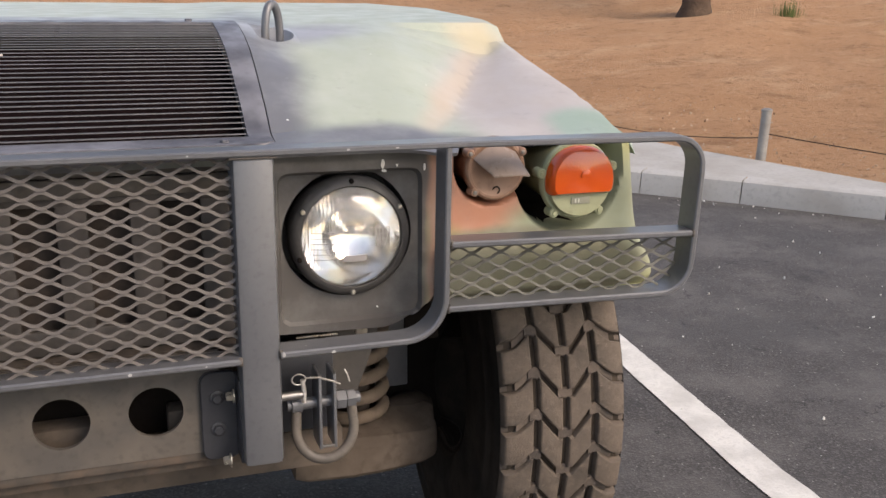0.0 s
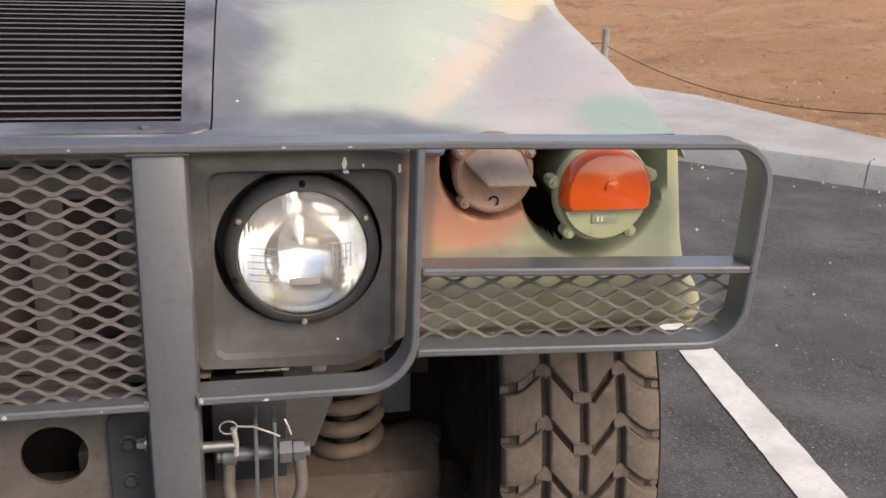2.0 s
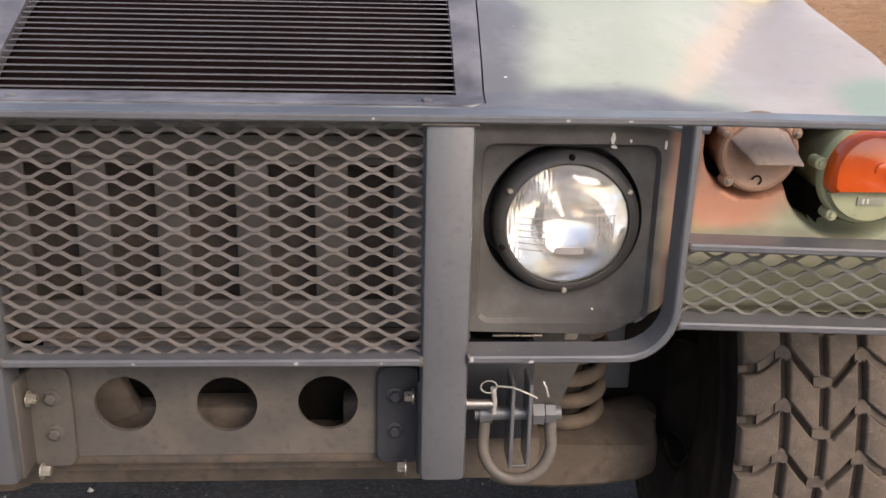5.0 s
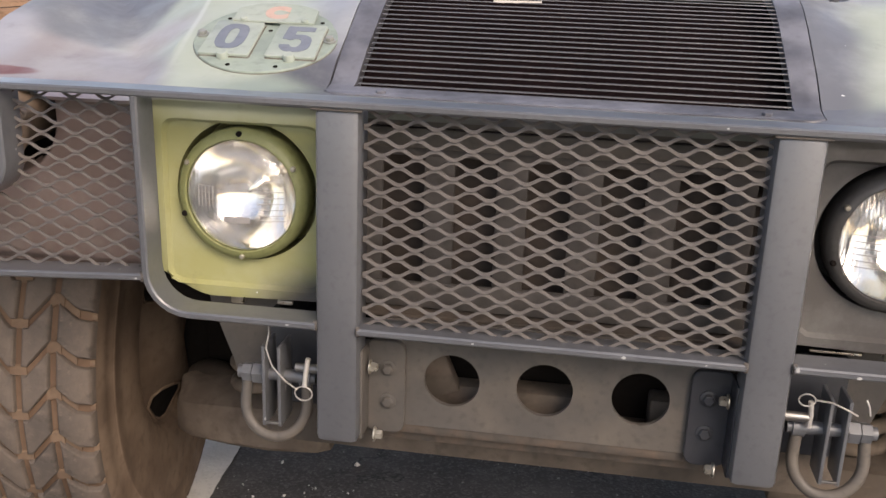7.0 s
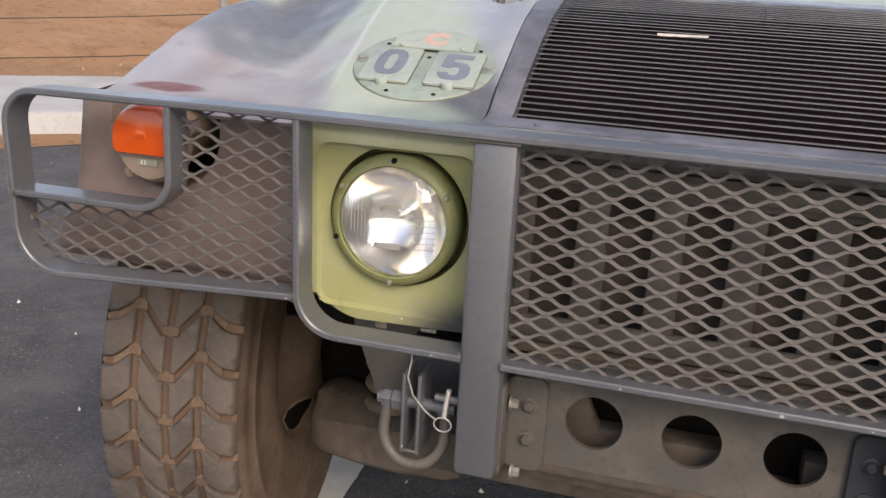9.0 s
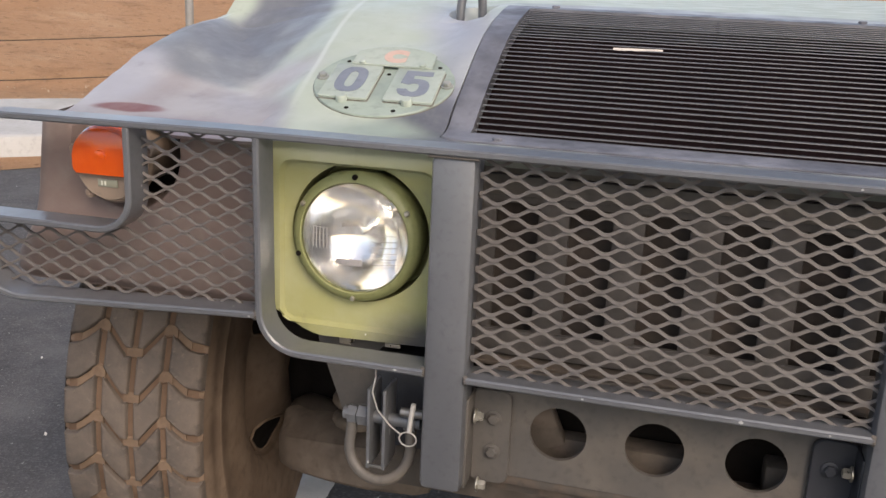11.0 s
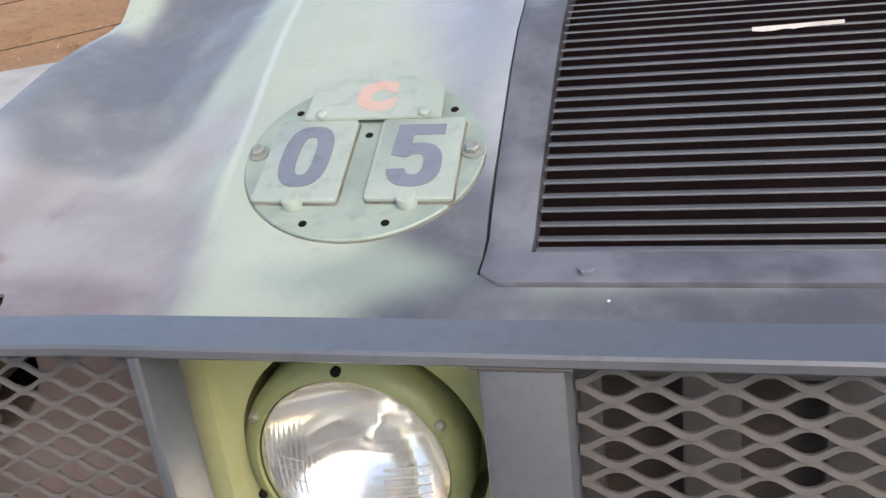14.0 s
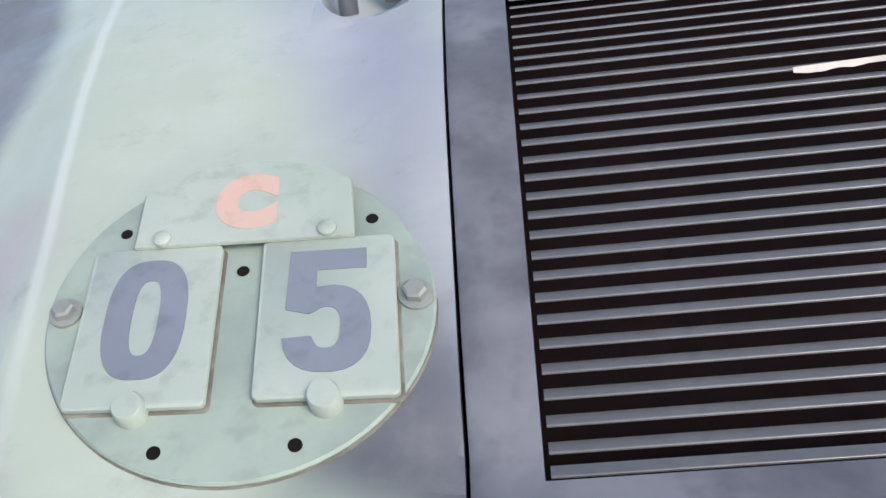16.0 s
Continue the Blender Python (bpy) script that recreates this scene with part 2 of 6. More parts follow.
dust_ridge = worn("packed_dust", (0.135, 0.092, 0.064), (0.205, 0.142, 0.098), 0.95, 0.0, 0.1, 50, 10, 0.8, None, 0.3)
steel = worn("bare_steel", (0.30, 0.29, 0.28), (0.19, 0.175, 0.16), 0.45, 0.9, 0.5, 90, 12, 0.7, None, 0.1)
zinc = worn("zinc_bolt", (0.55, 0.52, 0.45), (0.35, 0.30, 0.22), 0.35, 0.8, 0.5, 90, 30, 0.7, None, 0.1)
wire_metal = worn("pale_wire", (0.65, 0.62, 0.58), (0.45, 0.42, 0.38), 0.4, 0.6, 0.5)
ring_black = worn("black_lamp_ring", (0.045, 0.043, 0.041), (0.075, 0.07, 0.066), 0.5, 0.0, 0.5, 100, 12)
ring_olive = worn("olive_lamp_ring", (0.20, 0.21, 0.085), (0.25, 0.26, 0.12), 0.5, 0.0, 0.5, 100, 12)
bolt_grey = worn("worn_bolt_paint", (0.27, 0.285, 0.26), (0.36, 0.33, 0.28), 0.4, 0.3, 0.5, 80, 25, 0.8)
disc_paint = worn("pale_green_plate_paint", (0.33, 0.375, 0.315), (0.39, 0.425, 0.37), 0.5, 0.0, 0.4, 60, 9, 0.8, (0.75, 0.75, 0.72), 0.12)
disc_stain = worn("stained_disc_paint", (0.31, 0.36, 0.30), (0.215, 0.26, 0.23), 0.5, 0.0, 0.4, 60, 14, 0.9, None, 0.12)
tile_grime = worn("brown_grime", (0.12, 0.108, 0.085), (0.24, 0.235, 0.20), 0.8, 0.0, 0.2, 70, 30, 0.9)
digit_ink = worn("faded_blue_black_ink", (0.170, 0.186, 0.218), (0.228, 0.244, 0.275), 0.45, 0.0, 0.4)
letter_ink = worn("faded_orange_ink", (0.55, 0.36, 0.285), (0.47, 0.40, 0.33), 0.55, 0.0, 0.4)
lamp_green = worn("green_lamp_housing", (0.31, 0.325, 0.19), (0.35, 0.36, 0.24), 0.5, 0.0, 0.4)
lamp_brown = worn("brown_lamp_housing", (0.285, 0.168, 0.112), (0.345, 0.22, 0.15), 0.5, 0.0, 0.4)
visor_paint = worn("worn_visor_paint", (0.27, 0.205, 0.165), (0.36, 0.28, 0.23), 0.25, 0.0, 0.5)
lamp_tan = worn("tan_lamp_housing", (0.24, 0.18, 0.135), (0.28, 0.21, 0.16), 0.5, 0.0, 0.4)
label_grey = worn("label_plate", (0.22, 0.22, 0.16), (0.32, 0.32, 0.26), 0.4, 0.0, 0.5)
label_bar = worn("label_marks", (0.6, 0.6, 0.5), (0.5, 0.5, 0.45), 0.5)
asphalt_line = worn("worn_white_road_paint", (0.70, 0.68, 0.635), (0.50, 0.48, 0.445), 0.7, 0.0, 0.3, 90, 8, 0.8, None, 0.5, 0.004)
concrete = worn("pale_concrete", (0.44, 0.43, 0.41), (0.345, 0.325, 0.295), 0.85, 0.0, 0.2, 30, 2.5, 0.8, None, 0.3, 0.004)
galvanised = worn("galvanised_post", (0.34, 0.33, 0.31), (0.22, 0.20, 0.175), 0.6, 0.4, 0.5, 40, 6, 0.8)
bark = worn("bark", (0.08, 0.055, 0.04), (0.13, 0.09, 0.065), 0.9, 0.0, 0.1, 20, 5, 0.8, None, 0.8, 0.02)
leaf = worn("dry_green_leaf", (0.10, 0.13, 0.04), (0.16, 0.16, 0.05), 0.6, 0.0, 0.3, 8, 3, 0.9)
bare_spot = worn("bare_primer", (0.46, 0.46, 0.45), (0.30, 0.29, 0.28), 0.6)
chip_white = worn("pale_litter", (0.65, 0.64, 0.60), (0.45, 0.43, 0.40), 0.7)
feather_white = worn("pale_feather", (0.55, 0.50, 0.45), (0.36, 0.31, 0.27), 0.7)


def make_asphalt():
    m, n, l, b = shader("dark_asphalt", 0.75, 0.0, 0.35)
    co = coords(n)
    v = n.new("ShaderNodeTexVoronoi")
    v.inputs["Scale"].default_value = 170.0
    l.new(co, v.inputs["Vector"])
    stones = n.new("ShaderNodeSeparateColor")
    l.new(v.outputs["Color"], stones.inputs[0])
    col = mixed(n, l, (0.058, 0.053, 0.050), (0.116, 0.108, 0.102), ramp(n, l, stones.outputs[0], 0.5, 1.0))
    col = mixed(n, l, col, (0.075, 0.072, 0.07), ramp(n, l, noise_of(n, l, co, 0.9, 6, 0.6).outputs[0], 0.45, 0.7, 0.0, 0.6))
    col = mixed(n, l, col, (0.24, 0.23, 0.215), ramp(n, l, stones.outputs[1], 0.9945, 0.996))
    # dust drifted over the surface, dark oil smudges, scuffs and a few broken cracks
    col = mixed(n, l, col, (0.145, 0.135, 0.127), ramp(n, l, noise_of(n, l, co, 2.3, 8, 0.68).outputs[0], 0.42, 0.68, 0.0, 0.65))
    col = mixed(n, l, col, (0.034, 0.032, 0.032), ramp(n, l, noise_of(n, l, co, 5.2, 6, 0.7, (1.0, 0.55, 1.0)).outputs[0], 0.57, 0.72, 0.0, 0.6))
    col = mixed(n, l, col, (0.030, 0.029, 0.030), ramp(n, l, noise_of(n, l, co, 16.0, 5, 0.75).outputs[0], 0.62, 0.74, 0.0, 0.6))
    bend = noise_of(n, l, co, 1.1, 6, 0.6)
    line = n.new("ShaderNodeMath")
    line.operation = "SUBTRACT"
    line.inputs[1].default_value = 0.5
    l.new(bend.outputs[0], line.inputs[0])
    size = n.new("ShaderNodeMath")
    size.operation = "ABSOLUTE"
    l.new(line.outputs[0], size.inputs[0])
    cut = n.new("ShaderNodeMath")
    cut.operation = "MULTIPLY"
    l.new(ramp(n, l, size.outputs[0], 0.0045, 0.0010), cut.inputs[0])
    l.new(ramp(n, l, noise_of(n, l, co, 3.0, 3).outputs[0], 0.50, 0.62, 0.0, 0.7), cut.inputs[1])
    col = mixed(n, l, col, (0.022, 0.021, 0.021), cut.outputs[0])
    l.new(col, b.inputs["Base Color"])
    relief(n, l, b, v.outputs["Distance"], 0.4, 0.004)
    return m


def make_dirt():
    m, n, l, b = shader("dry_orange_dirt", 0.95, 0.0, 0.1)
    co = coords(n)
    col = mixed(n, l, (0.43, 0.235, 0.122), (0.57, 0.345, 0.20), noise_of(n, l, co, 0.45, 6, 0.6).outputs[0])
    # pale washed ground, damp clods and shade-dark crumbs
    col = mixed(n, l, col, (0.60, 0.40, 0.25), ramp(n, l, noise_of(n, l, co, 1.1, 8, 0.7, (0.8, 1.4, 1.0)).outputs[0], 0.50, 0.72, 0.0, 0.7))
    col = mixed(n, l, col, (0.25, 0.135, 0.074), ramp(n, l, noise_of(n, l, co, 2.1, 9, 0.74).outputs[0], 0.50, 0.70, 0.0, 0.62))
    col = mixed(n, l, col, (0.20, 0.11, 0.062), ramp(n, l, noise_of(n, l, co, 11.0, 6, 0.72).outputs[0], 0.54, 0.68, 0.0, 0.60))
    col = mixed(n, l, col, (0.62, 0.47, 0.33), ramp(n, l, noise_of(n, l, co, 30.0, 4, 0.7).outputs[0], 0.60, 0.70, 0.0, 0.7))
    l.new(col, b.inputs["Base Color"])
    relief(n, l, b, noise_of(n, l, co, 6.0, 9, 0.78).outputs[0], 1.0, 0.08)
    return m


def make_amber():
    m, n, l, b = shader("amber_lens", 0.12, 0.0, 0.5)
    b.inputs["Transmission Weight"].default_value = 0.15
    b.inputs["Coat Weight"].default_value = 0.6
    co = coords(n)
    prisms = n.new("ShaderNodeTexVoronoi")
    prisms.inputs["Scale"].default_value = 230.0
    l.new(co, prisms.inputs["Vector"])
    relief(n, l, b, prisms.outputs["Distance"], 0.18, 0.0008)
    col = mixed(n, l, (0.84, 0.125, 0.008), (0.70, 0.075, 0.004), noise_of(n, l, co, 30.0).outputs[0])
    l.new(col, b.inputs["Base Color"])
    return m


def make_lens():
    """Clear glass with moulded flutes: upright ones on one side, stepped blocks on the other."""
    m, n, l, b = shader("fluted_headlamp_glass", 0.02, 0.0, 0.5)
    b.inputs["Base Color"].default_value = (0.96, 0.965, 0.96, 1)
    b.inputs["Transmission Weight"].default_value = 0.95
    b.inputs["IOR"].default_value = 1.45
    co = coords(n)
    ax = n.new("ShaderNodeSeparateXYZ")
    l.new(co, ax.inputs[0])

    def flutes(axis, scale):
        w = n.new("ShaderNodeTexWave")
        w.bands_direction = axis
        w.inputs["Scale"].default_value = scale
        l.new(co, w.inputs["Vector"])
        return w.outputs["Fac"]

    def times(a, c):
        p = n.new("ShaderNodeMath")
        p.operation = "MULTIPLY"
        l.new(a, p.inputs[0])
        l.new(c, p.inputs[1])
        return p.outputs[0]

    upright = times(flutes("X", 58.0), ramp(n, l, ax.outputs[0], -0.012, -0.024))
    level = times(flutes("Z", 30.0), ramp(n, l, ax.outputs[0], 0.018, 0.034))
    grid = times(flutes("X", 30.0), ramp(n, l, ax.outputs[0], 0.030, 0.044))
    low = times(flutes("X", 40.0), ramp(n, l, ax.outputs[2], -0.030, -0.045, 0.0, 0.6))
    total = upright
    for more in (level, grid, low):
        ad = n.new("ShaderNodeMath")
        ad.operation = "ADD"
        l.new(total, ad.inputs[0])
        l.new(more, ad.inputs[1])
        total = ad.outputs[0]
    relief(n, l, b, total, 0.20, 0.0012)
    return m


def make_mirror():
    m, n, l, b = shader("silvered_reflector", 0.08, 1.0, 0.5)
    co = coords(n)
    # warm patches in the colour imitate warm reflections
    col = mixed(n, l, (0.94, 0.93, 0.91), (0.88, 0.78, 0.62), ramp(n, l, noise_of(n, l, co, 22.0, 5, 0.65).outputs[0], 0.46, 0.66))
    l.new(col, b.inputs["Base Color"])
    l.new(ramp(n, l, noise_of(n, l, co, 30.0, 4).outputs[0], 0.4, 0.7, 0.07, 0.20), b.inputs["Roughness"])
    relief(n, l, b, noise_of(n, l, co, 24.0, 3).outputs[0], 0.10, 0.002)
    return m


rib_glass = worn("frosted_glass_rib", (0.36, 0.34, 0.33), (0.28, 0.26, 0.25), 0.3, 0.0, 0.5)
asphalt, dirt, amber, lens_glass, mirror = make_asphalt(), make_dirt(), make_amber(), make_lens(), make_mirror()


# ---------- mesh helpers ----------
def solid(name, verts, faces, smooth=35):
    me = bpy.data.meshes.new(name)
    me.from_pydata([tuple(v) for v in verts], [], faces)
    me.update()
    bm = bmesh.new()
    bm.from_mesh(me)
    bmesh.ops.recalc_face_normals(bm, faces=bm.faces)
    bm.to_mesh(me)
    bm.free()
    if smooth:
        me.shade_smooth()
        me.set_sharp_from_angle(angle=radians(smooth))
    return me


def part(name, me, material, parent, label=""):
    ob = new(name, me)
    if not me.materials:
        me.materials.append(material)
    ob.parent = parent
    if label:
        tagged(ob, label)
    return ob


def join(*shapes):
    verts, faces = [], []
    for v, f in shapes:
        k = len(verts)
        verts += [tuple(p) for p in v]
        faces += [tuple(i + k for i in g) for g in f]
    return verts, faces


def moved(shape, m):
    return [m @ Vector(p) for p in shape[0]], shape[1]


def block(x0, x1, y0, y1, z0, z1, c=0.003):
    """A box with chamfered edges."""
    bm = bmesh.new()
    bmesh.ops.create_cube(bm, size=1.0)
    for v in bm.verts:
        v.co = ((x0 + x1) / 2 + v.co.x * (x1 - x0), (y0 + y1) / 2 + v.co.y * (y1 - y0), (z0 + z1) / 2 + v.co.z * (z1 - z0))
    if c:
        bmesh.ops.bevel(bm, geom=bm.edges[:], offset=c, segments=2, affect="EDGES", profile=0.5)
    bm.verts.index_update()
    out = [v.co.copy() for v in bm.verts], [tuple(v.index for v in f.verts) for f in bm.faces]
    bm.free()
    return out


def loft(rings, cap0=False, cap1=False, closed=True):
    n = len(rings[0])
    verts = [p for r in rings for p in r]
    faces = []
    for a in range(len(rings) - 1):
        for i in range(n if closed else n - 1):
            j = (i + 1) % n
            faces.append((a * n + i, a * n + j, (a + 1) * n + j, (a + 1) * n + i))
    if cap0:
        faces.append(tuple(range(n - 1, -1, -1)))
    if cap1:
        faces.append(tuple(range((len(rings) - 1) * n, len(rings) * n)))
    return verts, faces


def tube(path, radius, n=10, caps=True):
    path = [Vector(p) for p in path]
    rings, side = [], None
    for i, p in enumerate(path):
        way = (path[min(i + 1, len(path) - 1)] - path[max(i - 1, 0)]).normalized()
        if side is None:
            side = way.orthogonal().normalized()
        side = (side - way * side.dot(way)).normalized()
        up = way.cross(side)
        r = radius(i / (len(path) - 1)) if callable(radius) else radius
        rings.append([p + r * (math.cos(a) * side + math.sin(a) * up) for a in (2 * math.pi * k / n for k in range(n))])
    return loft(rings, caps, caps)


def lathe(profile, n=48, m=Matrix(), cap0=False, cap1=False):
    """Turns (radius, height) about the local z axis."""
    rings = [[m @ Vector((r * math.cos(2 * math.pi * k / n), r * math.sin(2 * math.pi * k / n), h)) for k in range(n)] for r, h in profile]
    return loft(rings, cap0 or profile[0][0] < 0.002, cap1 or profile[-1][0] < 0.002)


def rounded(points, radii, seg=7):
    """A polyline with its inner corners rounded, in the plane x, z."""
    out = [Vector(points[0])]
    for i in range(1, len(points) - 1):
        p, a, b = Vector(points[i]), Vector(points[i - 1]), Vector(points[i + 1])
        r = radii[i - 1]
        if r <= 0:
            out.append(p)
            continue
        u, v = (a - p).normalized(), (b - p).normalized()
        half = u.angle(v) / 2
        d = min(r / math.tan(half), (a - p).length * 0.49 if i > 1 else (a - p).length * 0.95, (b - p).length * 0.95)
        r = d * math.tan(half)
        centre = p + (u + v).normalized() * (r / math.sin(half))
        s, e = p + u * d - centre, p + v * d - centre
        turn = s.angle_signed(e)
        for k in range(seg + 1):
            q = s.copy()
            q.rotate(Matrix.Rotation(-turn * k / seg, 2))
            out.append(centre + q)
    out.append(Vector(points[-1]))
    return out


def flat_bar(points, radii, thick=0.010, y0=-0.006, y1=0.044, c=0.0022, lean=lambda x: 0.0):
    """A flat steel bar bent along a line in x, z, standing from y0 to y1."""
    line = rounded([Vector(p) for p in points], radii)
    rings = []
    for i, p in enumerate(line):
        a, b = line[max(i - 1, 0)], line[min(i + 1, len(line) - 1)]
        d1, d2 = (p - a), (b - p)
        way = ((d1.normalized() if d1.length > 1e-6 else Vector((0, 0))) + (d2.normalized() if d2.length > 1e-6 else Vector((0, 0)))).normalized()
        side = Vector((-way.y, way.x))
        h, ring = thick / 2, []
        for s, y in ((-h + c, y0), (h - c, y0), (h, y0 + c), (h, y1 - c), (h - c, y1), (-h + c, y1), (-h, y1 - c), (-h, y0 + c)):
            q = p + side * s
            ring.append(Vector((q.x, y + lean(q.x), q.y)))
        rings.append(ring)
    return loft(rings, True, True)


def expanded(inside, x0, x1, z0, z1, y, long=0.0483, short=0.0257, lean=lambda x: 0.0, web=0.0022):
    """Expanded steel mesh: slit and stretched strands between staggered bonds."""
    hx, hz, seg = long / 2, short / 2, 8
    verts, faces = [], []
    for i in range(int((x1 - x0) / hx) + 1):
        for j in range(int((z1 - z0) / hz) + 1):
            if (i + j) % 2:
                continue
            for up in (1, -1):
                a = Vector((x0 + i * hx, z0 + j * hz))
                mid = a + Vector((hx / 2, up * hz / 2))
                if not inside(mid.x, mid.y) or a.y + up * hz > z1 + 0.004 or a.y + up * hz < z0 - 0.004 or a.x + hx > x1 + 0.002:
                    continue
                k = len(verts)
                for s in range(seg + 1):
                    u = s / seg
                    w = 0.15 * u + 0.85 * step(u, 0.06, 0.94)
                    x, z = a.x + hx * u, a.y + up * (0.80 * web + (hz - 1.6 * web) * w)
                    slope = abs(6 * u * (1 - u)) * hz / hx
                    h = web * (1 + 0.35 * (math.sqrt(1 + slope * slope) - 1))
                    tip = 0.0016 * up * (w - 0.5)
                    yy = y + lean(x) + tip
                    verts += [(x, yy - 0.0014, z - h), (x, yy + 0.0002, z + h), (x, yy + 0.0028, z + h), (x, yy + 0.0012, z - h)]
                for s in range(seg):
                    b = k + 4 * s
                    for e in range(4):
                        f = (e + 1) % 4
                        faces.append((b + e, b + f, b + 4 + f, b + 4 + e))
    return verts, faces


def hexbolt(r=0.009, h=0.007, m=Matrix(), washer=True):
    rings = [[m @ Vector((q * math.cos(math.pi * k / 3), q * math.sin(math.pi * k / 3), z)) for k in range(6)] for q, z in ((r, 0), (r, h * 0.8), (r * 0.8, h))]
    shape = loft(rings, True, True)
    if washer:
        shape = join(shape, lathe([(r * 1.45, -0.0005), (r * 1.45, 0.0015), (r * 1.3, 0.002), (0.0005, 0.002)], 16, m))
    return shape


def outline(poly, centre, n):
    """n points of a closed polygon, in even angles about a centre."""
    out = []
    for k in range(n):
        a = 2 * math.pi * k / n
        d, best = Vector((math.cos(a), math.sin(a))), None
        for i in range(len(poly)):
            p, q = Vector(poly[i]) - centre, Vector(poly[(i + 1) % len(poly)]) - centre
            e = q - p
            den = d.x * e.y - d.y * e.x
            if abs(den) < 1e-9:
                continue
            t, s = (p.x * e.y - p.y * e.x) / den, (p.x * d.y - p.y * d.x) / den
            if t > 0 and -1e-6 <= s <= 1 + 1e-6 and (best is None or t > best):
                best = t
        out.append(centre + d * best)
    return out


def interp(v, table):
    for (a, fa), (b, fb) in zip(table, table[1:]):
        if v <= b:
            u = (v - a) / (b - a)
            return fa + (fb - fa) * u
    return table[-1][1]


def step(v, a, b):
    u = min(max((v - a) / (b - a), 0.0), 1.0)
    return u * u * (3 - 2 * u)


FRONT = Matrix.Rotation(radians(90), 4, "X")  # local z points to the front (-y)


def facing(x, y, z):
    return Matrix.Translation((x, y, z)) @ FRONT


# ---------- ground ----------
KERB = [(-40, -14), (-14, -2.6), (-8, 1.5), (-5.2, 3.3), (-4.45, 3.9), (-3.96, 4.28), (-3.0, 4.78), (-1.5, 5.08), (0.3, 5.2), (1.8, 5.15), (2.5, 5.0), (3.05, 4.72), (3.5, 4.25), (3.95, 3.75), (4.5, 3.07), (5.4, 1.9), (7.2, -0.8), (12, -8), (24, -26)]


def kerb_y(x):
    return interp(x, KERB)


ground_me = solid("ground", [(-600, -600, 0), (600, -600, 0), (600, 600, 0), (-600, 600, 0)], [(0, 1, 2, 3)], 0)
ground_me.materials.append(asphalt)
tagged(new("ground", ground_me), "dark grey asphalt car park with pale specks and hairline cracks", "ground", kind="structure")


def dense(line, gap):
    out = []
    for a, b in zip(line, line[1:]):
        a, b = Vector(a), Vector(b)
        k = max(1, int((b - a).length / gap))
        out += [tuple(a.lerp(b, i / k)) for i in range(k)]
    return out + [line[-1]]


def road_line(points, width, name, label):
    shape_v, shape_f = [], []
    points = dense(points, 0.022)
    chip = random.Random(len(points))
    for k, (x, y) in enumerate(points):
        nib = 0.5 if k in (0, len(points) - 1) else 1.0
        jag = [0.0035 * noise.noise((x * 9, y * 14, side * 7.0)) + 0.0022 * (chip.random() - 0.5) for side in (0, 1)]
        end = 0.018 * (chip.random() - 0.5) if nib < 1 else 0.0
        shape_v += [(x - width / 2 + jag[0], y + end, 0.004), (x + width / 2 + jag[1], y - end, 0.004)]
    for i in range(len(points) - 1):
        shape_f.append((2 * i, 2 * i + 1, 2 * i + 3, 2 * i + 2))
    me = solid(name, shape_v, shape_f, 0)
    me.materials.append(asphalt_line)
    tagged(new(name, me), label, "road marking", kind="structure")


road_line([(1.66, 0.2 - 2.6), (1.735, 0.6), (1.86, 1.67), (2.12, 4.4)], 0.125, "parking_line", "worn white painted parking bay line on asphalt")
road_line([(-0.78, -2.6), (-0.815, 0.6), (-0.831, 0.905)], 0.105, "parking_line", "short worn white painted bay line end beside the tyre")


def strip_along(line, off0, z0, off1, z1):
    """Verts of one quad strip that follows the kerb's line at two offsets behind it."""
    pts = [Vector(p) for p in line]
    rows = []
    for i, p in enumerate(pts):
        way = (pts[min(i + 1, len(pts) - 1)] - pts[max(i - 1, 0)]).normalized()
        out = Vector((-way.y, way.x))
        rows.append((p + out * off0, p + out * off1))
    return rows


def kerb_piece(a, b):
    """One cast length of kerb from a to b, with a battered face and a rounded nose."""
    a, b = Vector(a), Vector(b)
    way = (b - a).normalized()
    out = Vector((-way.y, way.x))
    a, b = a + way * 0.003, b - way * 0.003
    prof = [(0.0, -0.05), (0.0, 0.0), (0.025, 0.115), (0.032, 0.138), (0.05, 0.149), (0.07, 0.152), (0.17, 0.155), (0.17, -0.05)]
    rings = [[(*(p + out * o), z) for o, z in prof] for p in (a, b)]
    return loft(rings, True, True)


kerb_home = tagged(new("kerb"), "pale cast concrete kerb with joints along the car park", "kerb", kind="structure")
kline = dense(KERB, 1.45)
for p, q in zip(kline, kline[1:]):
    part("kerb_stone", solid("kerb_stone", *kerb_piece(p, q), 40), concrete, kerb_home)

# concrete walk behind the kerb, which narrows to nothing
walk_v, walk_f, walk_line = [], [], dense(KERB, 0.5)
for i, (p, q) in enumerate(strip_along(walk_line, 0.174, 0, 1.0, 0)):
    wide = interp(p.x, [(-40, 1.15), (2.0, 1.15), (2.6, 1.9), (3.05, 1.45), (3.42, 0.95), (3.86, 0.66), (4.06, 0.54), (4.6, 0.2), (5.0, 0.01), (60, 0.01)])
    way = (q - p).normalized()
    e = p + way * max(wide, 0.01)
    walk_v += [(p.x, p.y, 0.150), (e.x, e.y, 0.152 + 0.06 * wide), (e.x, e.y, -0.1)]
    if i:
        k = 3 * i
        walk_f += [(k - 3, k, k + 1, k - 2), (k - 2, k + 1, k + 2, k - 1)]
walk_me = solid("walkway", walk_v, walk_f, 30)
walk_me.materials.append(concrete)
tagged(new("pavement", walk_me), "pale concrete strip between kerb and dirt bank", "pavement", kind="structure")

